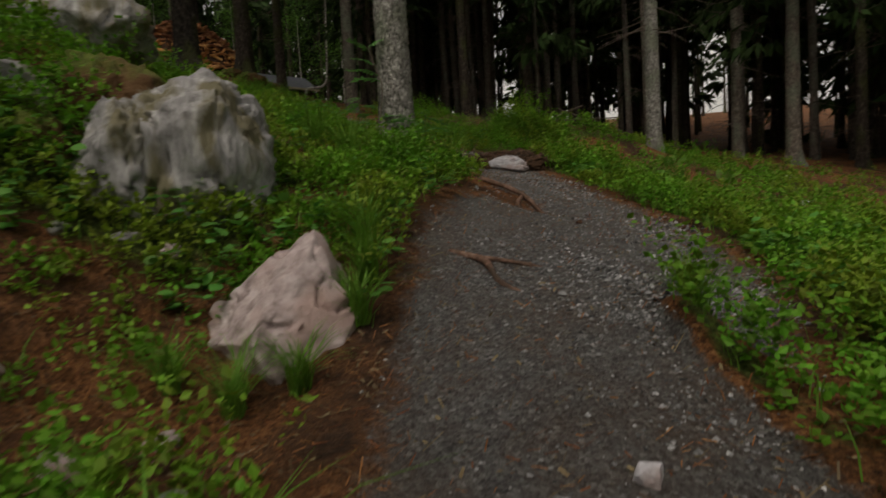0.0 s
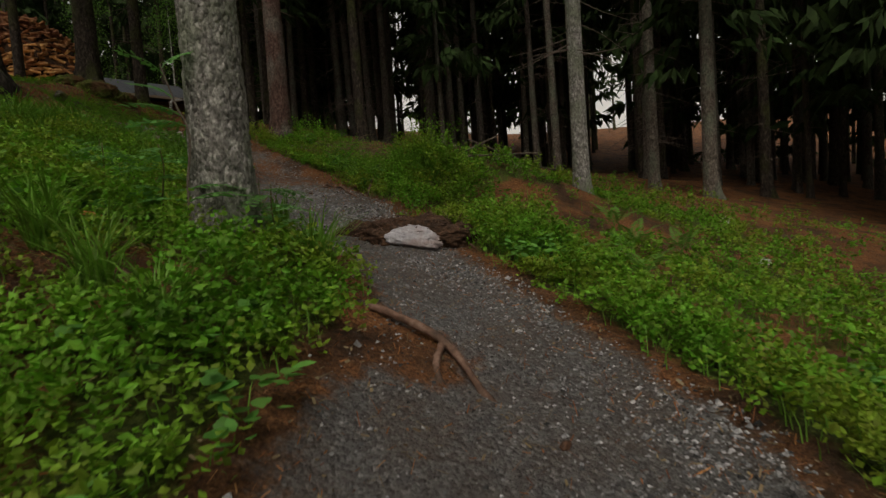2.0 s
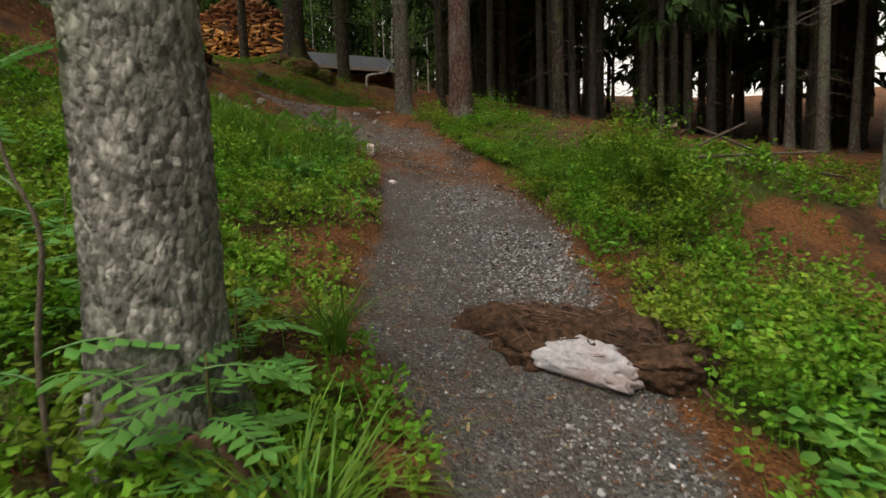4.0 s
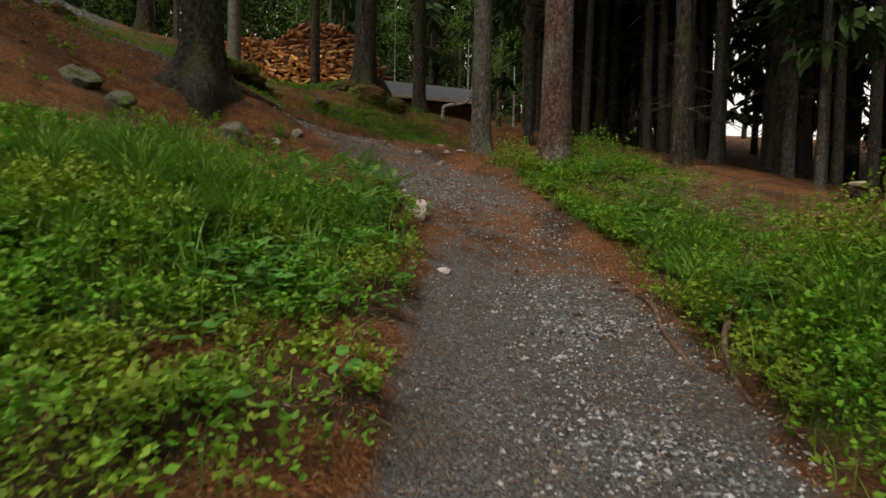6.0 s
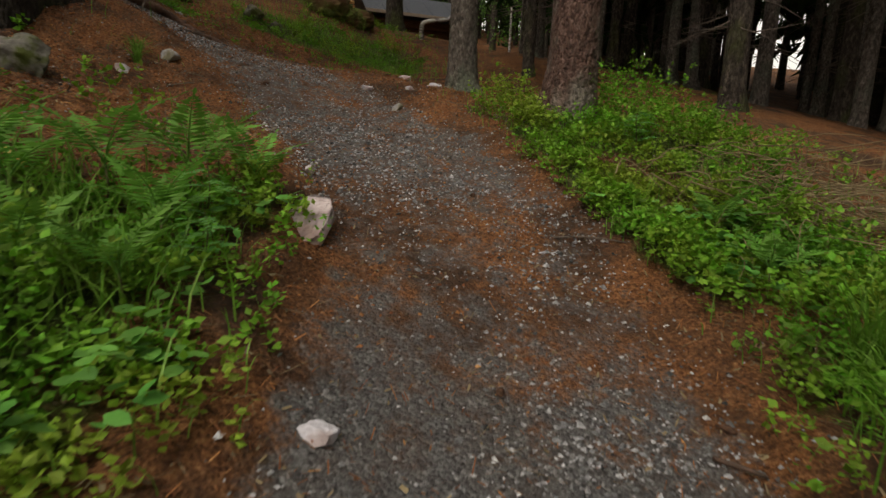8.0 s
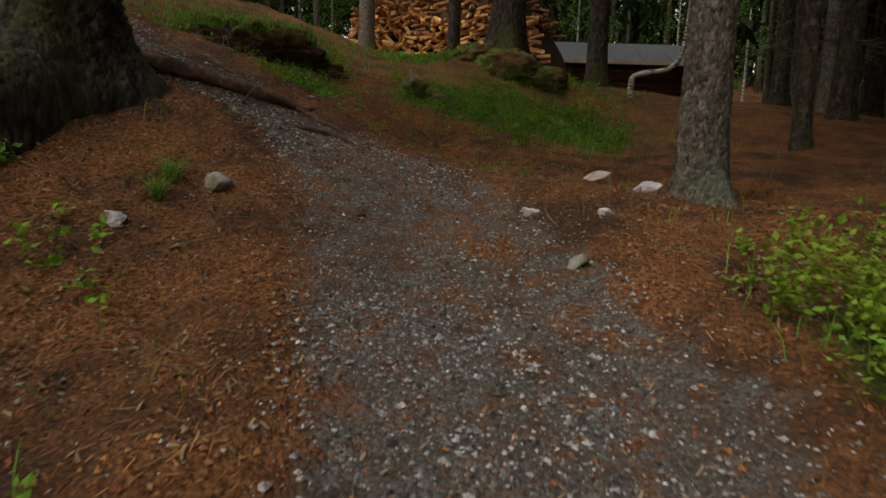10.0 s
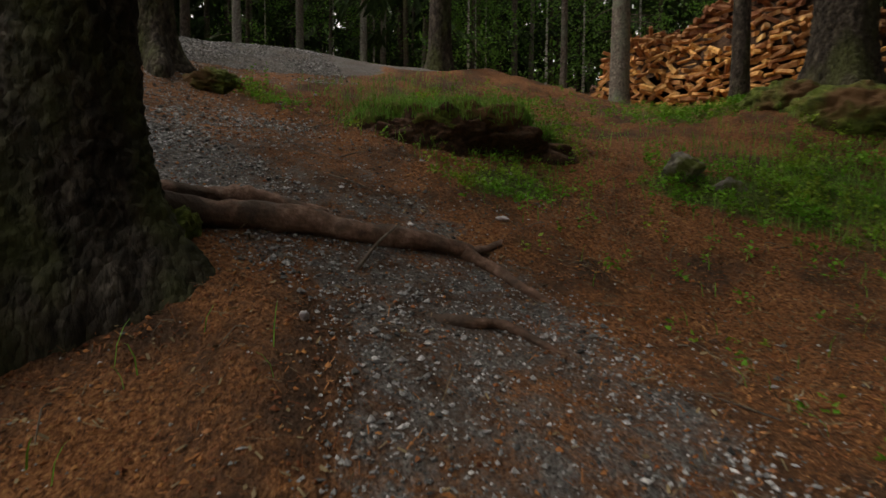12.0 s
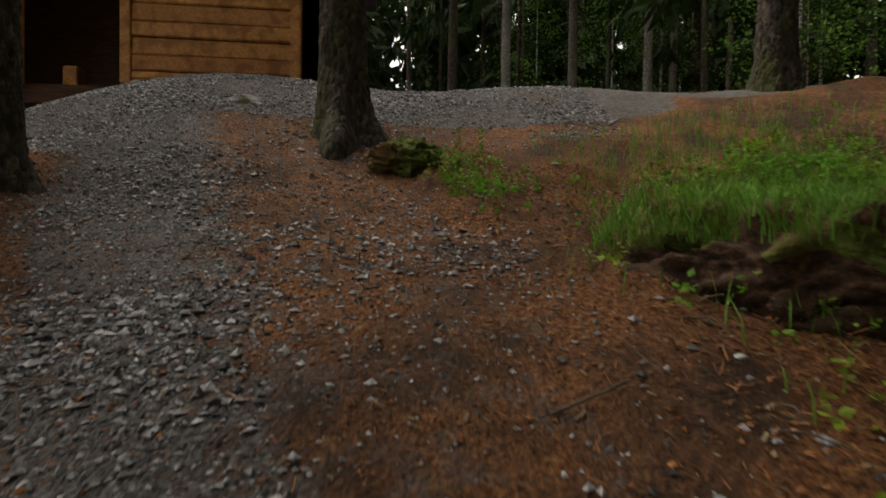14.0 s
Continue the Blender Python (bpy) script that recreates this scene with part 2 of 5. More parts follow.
SLATE_FELT = material("blue_grey_roofing_felt", [(0.054, 0.060, 0.075), (0.090, 0.099, 0.120)], 6, 0.5, 0.3, 90, objects=0.1)
ROOFING = material("grey_roofing_felt", [(0.035, 0.037, 0.043), (0.06, 0.064, 0.072)], 6, 0.6, 0.3, 90, objects=0.1)
FASCIA = material("pale_roof_edge", [(0.25, 0.2, 0.15), (0.4, 0.34, 0.27)], 8, 0.7, 0.2)
BIRCH = material("birch_bark", [(0.25, 0.24, 0.22), (0.6, 0.58, 0.55)], 14, 0.7, 0.4, 40, (1, 1, 3), stain=(0.06, 0.05, 0.045), stain_scale=6.0)
ORANGE = material("orange_dead_leaf", [(0.4, 0.13, 0.04), (0.62, 0.28, 0.1)], 20, 0.7, 0.2)
CONE = material("brown_cone", [(0.03, 0.015, 0.01), (0.12, 0.06, 0.035)], 60, 0.8, 0.5)


# ---- shapes ----
rng = np.random.default_rng(7)


def lattice(p, seed):
    i = np.floor(p).astype(np.int64)
    f = p - i
    f = f * f * (3 - 2 * f)
    out = 0.0
    for dx in (0, 1):
        for dy in (0, 1):
            for dz in (0, 1):
                k = (i[..., 0] + dx) * 73856093 ^ (i[..., 1] + dy) * 19349663 ^ (i[..., 2] + dz) * 83492791 ^ seed * 2654435
                k = ((k ^ (k >> 13)) * 1274126177) & 0x7FFFFFFF
                k = ((k ^ (k >> 15)) * 668265263) & 0x7FFFFFFF
                w = (f[..., 0] if dx else 1 - f[..., 0]) * (f[..., 1] if dy else 1 - f[..., 1]) * (f[..., 2] if dz else 1 - f[..., 2])
                out = out + w * (k / 0x3FFFFFFF - 1)
    return out


def fbm(p, seed=0, octaves=4):
    p = np.asarray(p, float)
    return sum(lattice(p * 2.03**k, seed + k) * 0.5**k for k in range(octaves))


def fbm2(x, y, scale, seed=0, octaves=4):
    return fbm(np.stack([np.asarray(x) * scale, np.asarray(y) * scale, np.zeros_like(x) + 0.37], -1), seed, octaves)


def mesh_of(name, verts, faces, mat, smooth=True):
    """A mesh from arrays; faces: one array of quads or triangles, or a list of such arrays."""
    me = bpy.data.meshes.new(name)
    faces = faces if isinstance(faces, list) else [faces]
    faces = [np.asarray(f, np.int32) for f in faces if len(f)]
    verts = np.asarray(verts, np.float32)
    me.vertices.add(len(verts))
    me.vertices.foreach_set("co", verts.ravel())
    loops = np.concatenate([f.ravel() for f in faces])
    sizes = np.concatenate([np.full(len(f), f.shape[1], np.int32) for f in faces])
    me.loops.add(len(loops))
    me.loops.foreach_set("vertex_index", loops)
    me.polygons.add(len(sizes))
    me.polygons.foreach_set("loop_start", np.concatenate([[0], np.cumsum(sizes)[:-1]]).astype(np.int32))
    me.polygons.foreach_set("use_smooth", np.full(len(sizes), smooth))
    me.update(calc_edges=True)
    me.validate()
    me.materials.append(mat)
    return me


def part(name, me, parent=None, at=None, label=""):
    """One mesh object, under a thing or a part if one is given."""
    ob = new(name, me)
    if parent is not None:
        ob.parent = parent
    if at is not None:
        ob.matrix_basis = at
    return tagged(ob, label)


def thing(name, at, label, category, group="", kind=""):
    ob = new(name)
    ob.empty_display_size = 0.1
    ob.matrix_basis = at
    return tagged(ob, label, category, group, kind)


def tube(points, radii, sides=8, rough=0.0, seed=0, close=True):
    """Verts and quads of a round tapering limb along points; rough: uneven skin, as a share of the radius."""
    pts, radii = np.asarray(points, float), np.asarray(radii, float)
    tang = np.gradient(pts, axis=0)
    tang /= np.linalg.norm(tang, axis=1)[:, None] + 1e-9
    ref = np.array([0.0, 0.0, 1.0]) if abs(tang[:, 2]).mean() < 0.8 else np.array([1.0, 0.0, 0.0])
    u = np.cross(tang, ref)
    u /= np.linalg.norm(u, axis=1)[:, None] + 1e-9
    v = np.cross(tang, u)
    a = np.linspace(0, 2 * np.pi, sides, endpoint=False)
    ring = np.cos(a)[None, :, None] * u[:, None] + np.sin(a)[None, :, None] * v[:, None]
    r = radii[:, None] * np.ones(sides)
    if rough:
        r = r * (1 + rough * fbm(pts[:, None] * 6 / max(radii.max(), 0.01) * 0.3 + ring * 1.5, seed, 3))
    vs = (pts[:, None] + ring * r[..., None]).reshape(-1, 3)
    i, j = np.meshgrid(np.arange(len(pts) - 1), np.arange(sides), indexing="ij")
    k = (j + 1) % sides
    q = np.stack([i * sides + j, (i + 1) * sides + j, (i + 1) * sides + k, i * sides + k], -1).reshape(-1, 4)
    caps = []
    if close:
        vs = np.concatenate([vs, pts[:1], pts[-1:]])
        n0, e = len(vs) - 2, (len(pts) - 1) * sides
        jj = np.arange(sides)
        caps = [np.stack([np.full(sides, n0), jj, (jj + 1) % sides], -1), np.stack([np.full(sides, n0 + 1), e + (jj + 1) % sides, e + jj], -1)]
    return vs, q, (np.concatenate(caps) if caps else np.zeros((0, 3), int))


def join(pieces):
    """Joins (verts, quads, tris) pieces."""
    vs, qs, ts, n = [], [], [], 0
    for v, q, t in pieces:
        vs.append(v), qs.append(np.asarray(q).reshape(-1, 4) + n), ts.append(np.asarray(t).reshape(-1, 3) + n)
        n += len(v)
    return np.concatenate(vs), [np.concatenate(qs), np.concatenate(ts)]


def curve(points, n):
    """n points smoothly through the given ones."""
    p = np.asarray(points, float)
    t = np.linspace(0, len(p) - 1, n)
    i = np.clip(t.astype(int), 0, len(p) - 2)
    f = (t - i)[:, None]
    a, b, c, d = p[np.maximum(i - 1, 0)], p[i], p[i + 1], p[np.minimum(i + 2, len(p) - 1)]
    return 0.5 * (2 * b + (c - a) * f + (2 * a - 5 * b + 4 * c - d) * f**2 + (3 * b - a - 3 * c + d) * f**3)


# ---- the lie of the land ----
PLANE = [-0.2601, -0.1535, 0.253]
HILLS = [
    (-13.5, 9.5, 3.5, 2.30),
    (-10.0, -1.0, 3.5, 2.43),
    (-24.0, 6.0, 7.0, 2.92),
    (-12.0, 18.0, 2.0, 1.01),
    (0.0, 8.0, 2.0, -0.59),
    (-2.0, 16.0, 2.0, -0.63),
    (-7.2, 12.4, 1.2, 0.32),
    (25.0, 20.0, 7.0, 0.60),
    (15.0, 27.0, 9.0, -1.40),
    (-10.0, 34.0, 7.0, -2.36),
    (-2.4, 11.2, 1.2, -0.39),
    (6.0, -4.0, 2.0, 0.48),
    (-4.8, 14.8, 1.2, -0.44),
    (3.6, 6.4, 1.2, 0.57),
    (-0.0, 4.0, 1.2, -0.27),
    (-1.2, -5.6, 1.2, -0.33),
    (-12.0, -4.0, 2.0, 1.02),
    (-4.3, -1.2, 1.2, 0.60),
    (-1.9, -2.7, 0.8, -0.30),
    (-2.6, -2.9, 1.1, -0.50),
    (-13.0, 14.6, 1.7, 0.30),
    (6.0, 2.0, 2.0, -0.42),
    (-3.6, 18.4, 1.2, -0.53),
    (-10.0, 27.0, 3.5, 0.80),
    (-8.0, 8.0, 2.0, 0.74),
    (-4.8, 10.0, 1.2, -0.29),
    (-13.2, 14.8, 1.2, 0.33),
    (-24.0, -1.0, 7.0, 1.72),
]

# The trail's middle line: x, y, half width.
TRAIL = [(-1.5, -9, 0.7), (-0.95, -5.6, 0.68), (-0.6, -4.0, 0.66), (-0.2, -2.8, 0.85), (0.25, -1.8, 1.05), (0.6, -0.8, 0.95), (0.78, 0.3, 0.66), (0.72, 1.5, 0.52),
         (0.42, 2.8, 0.82), (0.33, 4.0, 0.88), (0.33, 4.9, 0.86), (0.19, 6.0, 0.95), (-0.02, 7.5, 0.94), (-0.3, 8.7, 0.97), (-0.85, 9.8, 0.92), (-1.5, 10.8, 0.95),
         (-2.3, 11.6, 0.95), (-3.3, 12.4, 0.9), (-4.3, 12.9, 0.8), (-5.3, 13.1, 0.75), (-6.5, 12.6, 1.0), (-8.0, 12.3, 1.15), (-9.6, 12.0, 1.7), (-11.5, 11.8, 2.3),
         (-13.5, 10.5, 3.6), (-17, 9, 5.0)]


def soft(v, c, w):
    return c + w * np.tanh((np.asarray(v, float) - c) / w)


def bump(x, y, cx, cy, rx, ry, turn=0.0):
    c, s = math.cos(turn), math.sin(turn)
    u, v = (x - cx) * c + (y - cy) * s, (y - cy) * c - (x - cx) * s
    return np.exp(-(u / rx) ** 2 - (v / ry) ** 2)


def trail_off(x, y):
    """How far outside the trail's edge a place lies, in metres; below 0 on the trail."""
    x, y = np.asarray(x, float), np.asarray(y, float)
    best = np.full(x.shape, 1e9)
    for (ax, ay, aw), (bx, by, bw) in zip(TRAIL, TRAIL[1:]):
        t = np.clip(((x - ax) * (bx - ax) + (y - ay) * (by - ay)) / ((bx - ax) ** 2 + (by - ay) ** 2), 0, 1)
        best = np.minimum(best, np.hypot(x - ax - t * (bx - ax), y - ay - t * (by - ay)) - aw - t * (bw - aw))
    for cx, cy, r in ((-12.3, 14.6, 1.5), (-12.8, 17.0, 1.5), (-14.5, 20.0, 2.2), (-16.0, 14.0, 4.0)):
        best = np.minimum(best, np.hypot(x - cx, y - cy) - r)
    return best + 1.6 * bump(x, y, -9.85, 13.2, 0.75, 0.4) + 0.7 * bump(x, y, 0.33, -2.9, 0.12, 0.7, -0.1)


def land(x, y):
    """The height of the ground."""
    x, y = np.asarray(x, float), np.asarray(y, float)
    z = PLANE[0] + PLANE[1] * soft(x, 0, 40) + PLANE[2] * soft(y, 8, 40)
    for cx, cy, r, k in HILLS:
        z = z + k * np.exp(-((x - cx) ** 2 + (y - cy) ** 2) / (2 * r * r))
    z = z + 0.13 * np.clip(np.hypot(x + 2, y - 8) - 40, 0, 70)
    off = trail_off(x, y)
    wild = np.clip(off / 0.4, 0, 1)
    z = z - 0.05 * np.clip(-off / 0.3 + 0.3, 0, 1) + 0.05 * np.exp(-((off - 0.25) / 0.25) ** 2)
    z = z + wild * (0.07 * fbm2(x, y, 0.9, 3, 4) + 0.03 * fbm2(x, y, 3.1, 9, 3)) + (1 - wild) * 0.014 * fbm2(x, y, 4.0, 5, 3)
    z = z + 0.13 * bump(x, y, 0.9, 2.55, 0.75, 0.26, -0.35) + 0.5 * bump(x, y, -6.1, 19.55, 1.5, 1.2) + 0.1 * bump(x, y, -5.8, 11.25, 0.9, 0.9)
    z = z - 0.07 * bump(x, y, 0.45, -0.25, 0.35, 0.2, -0.7) - 0.16 * bump(x, y, 1.3, 6.2, 0.16, 0.8, 0.1) + 0.14 * bump(x, y, 2.1, 6.3, 0.5, 1.0) - 0.16 * bump(x, y, -1.65, 3.75, 0.35, 0.3)
    z = z + wild * 0.022 * fbm2(x, y, 6.5, 17, 3) * np.clip((y - 8.5) / 1.5, 0, 1)
    return z


def ground_z(x, y):
    return float(land(np.array([x]), np.array([y]))[0])


def axis(lo, hi, fine, far, grow=1.35):
    mid = np.arange(lo, hi + 1e-6, fine)
    left, right, step = [lo], [hi], fine
    while left[-1] > -far:
        step *= grow
        left.append(left[-1] - step)
        right.append(right[-1] + step)
    return np.concatenate([left[:0:-1], mid, right[1:]])


gx, gy = axis(-12.5, 3.2, 0.055, 260), axis(-6.2, 18.5, 0.055, 260)
GX, GY = np.meshgrid(gx, gy, indexing="ij")
GZ = land(GX, GY)
ii, jj = np.meshgrid(np.arange(len(gx) - 1), np.arange(len(gy) - 1), indexing="ij")
w = len(gy)
quads = np.stack([ii * w + jj, (ii + 1) * w + jj, (ii + 1) * w + jj + 1, ii * w + jj + 1], -1).reshape(-1, 4)
ground_mesh = mesh_of("ground", np.stack([GX, GY, GZ], -1).reshape(-1, 3), quads, FLOOR)
GO = trail_off(GX, GY)


def greenness(x, y):
    """How thickly low plants cover a place, 0 to 1."""
    off = trail_off(x, y)
    bank = np.clip((9.15 - y + 0.4 * (x + 2)) / 1.3, 0, 1) * np.clip((x + 8.5) / 2, 0, 1)
    east = np.clip((11.8 - y) / 1.5, 0, 1) * np.clip((10.5 - x) / 4, 0.15, 1) * np.where((x > 2.0) & (y > 7.6), 0.3, 1)
    east = east * np.clip(0.55 + 1.2 * fbm2(x, y, 0.7, 24, 3) + np.clip(2.6 - x, 0, 0.6), 0.08, 1)
    g = np.where(x < np.interp(y, [p[1] for p in TRAIL[:17]], [p[0] for p in TRAIL[:17]]), bank, east)
    g = np.maximum(g, 1.0 * bump(x, y, 0.5, 11.6, 1.4, 0.75))
    g = np.maximum(g, 0.95 * bump(x, y, -8.9, 15.7, 1.7, 1.15))
    g = np.maximum(g, 0.9 * bump(x, y, -4.6, 18.0, 2.0, 1.3, 0.3))
    g = np.maximum(g, 0.95 * bump(x, y, -9.85, 13.25, 0.7, 0.4))
    g = np.maximum(g, 0.85 * bump(x, y, -6.2, 19.5, 2.0, 1.5))
    g = np.maximum(g, 0.7 * bump(x, y, -7.6, 11.0, 0.6, 0.5))
    g = np.maximum(g, np.where((y > 9) & (y < 17) & (x < 2) & (x > -9), 0.035, 0))
    g = np.where((y > 12.5) & (x > 1.5) & (y < 60), np.minimum(g, 0.1), g)
    g = np.maximum(g, 0.95 * bump(x, y, -6.7, 14.9, 0.32, 0.8, 0.1))
    g = np.maximum(g, 0.9 * bump(x, y, -5.5, 16.75, 1.0, 0.55, 0.3))
    g = g * (1 - 0.95 * bump(x, y, -7.0, 16.7, 0.45, 1.3, 0.35))
    patch = 0.5 + 0.9 * fbm2(x, y, 0.8, 21, 3)
    g = g * (1 - 0.95 * bump(x, y, -2.3, -3.05, 1.2, 0.8)) * (1 - 0.65 * bump(x, y, -3.3, -0.5, 1.3, 1.0)) * (1 - 0.5 * bump(x, y, -1.9, 0.6, 0.9, 0.5)) * (1 - 0.8 * bump(x, y, -2.5, -2.3, 0.6, 0.35))
    shy = np.where((x < 0) & (y > 1.8) & (y < 8.5), 0.75, 0.3)
    return np.clip(g * 1.15 + 0.9 * (patch - 0.55) * np.clip(3 * g - 0.15, 0, 1), 0, 1) * np.clip(off / shy, 0, 1)


green = greenness(GX, GY)
for key, values in (("gravel", np.clip(0.5 - GO / 0.35, 0, 1) * np.where((GY > 11.4) & (GX > -6.3), 0.53, np.where((GY > 7) & (GX > -6.3), np.clip(1.0 - 0.3 * (GY - 6.8), 0.42, 1) + 0.2 * np.clip((GY - 9.6) / 0.8, 0, 1), np.where(GX < -6.3, np.where(GX < -11.3, 0.8, 0.82 - 0.5 * np.clip((GY - 12.0 - 0.38 * (GX + 7.4)) / 0.6 + 0.2, 0, 1)), 1.0))) * (1 - 0.9 * bump(GX, GY, 0.15, 0.0, 0.4, 0.4))), ("moss", np.clip(green * 0.75, 0, 1))):
    layer = ground_mesh.attributes.new(key, "FLOAT", "POINT")
    layer.data.foreach_set("value", values.astype(np.float32).ravel())
tagged(part("ground", ground_mesh), "wooded hillside of brown needle litter crossed by a grey gravel trail", "ground", kind="structure")


# ---- trees ----
def trunk_shape(radius, height, flare, seed, sides=14, rings=16, scales=0.0, lobes=5, lean=(0, 0), aims=()):
    """A tapering trunk with root flare, standing on z = 0 and reaching a little below it; scales: depth of bark plates."""
    r = np.random.default_rng(seed)
    z = np.concatenate([[-1.3, -0.6, -0.25], np.linspace(0, 1, rings) ** 1.6 * height])
    if scales:
        z = np.concatenate([[-1.3, -0.8, -0.45, -0.2], np.arange(0, min(height, 6.0), 0.028), np.linspace(min(height, 6.0), height, 10)])
    a = np.linspace(0, 2 * np.pi, sides, endpoint=False)
    taper = radius * (1 - 0.92 * np.clip(z, 0, None) / height)
    swell = flare * np.exp(-np.clip(z, -0.12, None) / (0.7 * radius + 0.1))
    lobe = np.zeros(sides)
    for _ in range(lobes):
        lobe += np.exp(-((np.angle(np.exp(1j * (a - r.uniform(0, 6.28))))) / 0.35) ** 2)
    for aim in aims:
        lobe += 0.9 * np.exp(-((np.angle(np.exp(1j * (a - aim)))) / 0.4) ** 2)
    rr = taper[:, None] + radius * swell[:, None] * (0.35 + 0.65 * lobe[None])
    P = np.stack([np.cos(a)[None] * np.ones((len(z), 1)), np.sin(a)[None] * np.ones((len(z), 1)), z[:, None] * np.ones(sides)], -1)
    rr = rr * (1 + 0.05 * fbm(P * [1.5, 1.5, 0.8] + seed, seed, 3))
    if scales:
        Q = np.stack([np.cos(a)[None] * radius * np.ones((len(z), 1)), np.sin(a)[None] * radius * np.ones((len(z), 1)), z[:, None] * 0.75 * np.ones(sides)], -1)
        plates = fbm(Q * 56 + seed, seed + 5, 2)
        rr = rr + scales * (np.clip(plates * 2.2, -0.8, 0.7) + 0.7 * fbm(Q * 90, seed + 8, 2))
    x = np.cos(a)[None] * rr + lean[0] * np.clip(z, 0, None)[:, None]
    y = np.sin(a)[None] * rr + lean[1] * np.clip(z, 0, None)[:, None]
    v = np.stack([x, y, z[:, None] * np.ones(sides)], -1).reshape(-1, 3)
    i, j = np.meshgrid(np.arange(len(z) - 1), np.arange(sides), indexing="ij")
    k = (j + 1) % sides
    return v, np.stack([i * sides + j, i * sides + k, (i + 1) * sides + k, (i + 1) * sides + j], -1).reshape(-1, 4)


def crown_shape(height, base, reach, seed, boughs=70, twigs=26, size=0.34):
    """Drooping spruce boughs with hanging twigs of needles, as slim crossed blades."""
    r = np.random.default_rng(seed)
    n = boughs * twigs
    f = np.repeat(r.uniform(0, 1, boughs) ** 0.8, twigs)
    az = np.repeat(r.uniform(0, 2 * np.pi, boughs), twigs)
    droop = np.repeat(r.uniform(0.15, 0.5, boughs), twigs)
    long = reach * (1 - f) ** 0.7 * np.repeat(r.uniform(0.45, 1.1, boughs), twigs) + 0.25
    s = r.uniform(0.12, 1, n) ** 0.7
    d = long * s
    side = r.normal(0, 0.16, n) * (0.3 + d)
    c = np.stack([np.cos(az) * d - np.sin(az) * side, np.sin(az) * d + np.cos(az) * side, base + f * (height - base) - droop * d + 0.12 * d * s], -1)
    out = np.stack([np.cos(az + side), np.sin(az + side), np.zeros(n)], -1)
    hang = out * r.uniform(0.1, 0.8, (n, 1)) + r.normal(0, 0.3, (n, 3)) + [0, 0, -0.65]
    hang /= np.linalg.norm(hang, axis=1)[:, None]
    wide = np.cross(hang, r.normal(0, 1, (n, 3)))
    wide /= np.linalg.norm(wide, axis=1)[:, None] + 1e-9
    ln, wd = size * r.uniform(0.6, 1.5, (n, 1)), size * r.uniform(0.1, 0.22, (n, 1))
    v = np.stack([c, c + hang * ln * 0.45 + wide * wd, c + hang * ln, c + hang * ln * 0.4 - wide * wd], 1).reshape(-1, 3)
    return v, np.arange(4 * n).reshape(-1, 4)


def branch_shape(height, lo, hi, seed, count=24, long=1.3, radius=0.15):
    """Bare dead side branches."""
    r = np.random.default_rng(seed)
    made = []
    for _ in range(count):
        z, a, ln = r.uniform(lo, hi), r.uniform(0, 6.28), r.uniform(0.3, long)
        p0 = np.array([math.cos(a) * radius * 0.6, math.sin(a) * radius * 0.6, z])
        way = np.array([math.cos(a), math.sin(a), r.uniform(-0.5, 0.15)])
        pts = curve([p0, p0 + way * ln * 0.5 + [0, 0, -0.03], p0 + way * ln + [r.normal(0, 0.1), r.normal(0, 0.1), r.normal(-0.1, 0.1)]], 5)
        made.append(tube(pts, np.linspace(0.014, 0.003, 5), 4, close=False))
    return join(made)


def leafy_shape(height, base, reach, seed, n=2600, size=0.09):
    """A broad-leaved crown of single leaves in clumps."""
    r = np.random.default_rng(seed)
    k = 60
    cz = r.uniform(base, height, k)
    cr = reach * (1.05 - ((cz - base) / (height - base)) ** 1.5) * np.sqrt(r.uniform(0.05, 1, k))
    ca = r.uniform(0, 6.28, k)
    clump = np.stack([np.cos(ca) * cr, np.sin(ca) * cr, cz], -1)
    c = clump[r.integers(0, k, n)] + r.normal(0, 0.42, (n, 3)) * [1, 1, 0.6]
    a, b = r.normal(0, 1, (n, 3)), r.normal(0, 1, (n, 3))
    a /= np.linalg.norm(a, axis=1)[:, None]
    b = np.cross(a, b)
    b /= np.linalg.norm(b, axis=1)[:, None]
    ln = size * r.uniform(0.7, 1.6, (n, 1))
    v = np.stack([c, c + a * ln * 0.5 + b * ln * 0.4, c + a * ln, c + a * ln * 0.5 - b * ln * 0.4], 1).reshape(-1, 3)
    return v, np.arange(4 * n).reshape(-1, 4)


crowns = [mesh_of("crown", *crown_shape(h, b, w2, s, n, 26, 0.55), NEEDLES, False) for h, b, w2, s, n in
          ((21, 6.0, 2.9, 1, 105), (24, 7.5, 2.8, 2, 95), (18, 3.6, 2.5, 3, 105), (16, 2.0, 2.2, 4, 105), (22, 9.0, 2.7, 5, 90))]
light_crowns = [mesh_of("crown", *crown_shape(h, b, w2, s, 28, 17, 0.85), NEEDLES, False) for h, b, w2, s in
                ((21, 5.0, 2.9, 11), (24, 7.0, 2.8, 12), (18, 3.0, 2.6, 13), (16, 1.4, 2.3, 14), (22, 8.5, 2.7, 15))]
twiggy = [mesh_of("brushwood", *branch_shape(20, lo, hi, s, c, ln), DEADWOOD) for lo, hi, s, c, ln in ((1.5, 7, 1, 34, 1.2), (1.0, 8, 2, 46, 1.5), (2.2, 6, 3, 20, 0.9))]

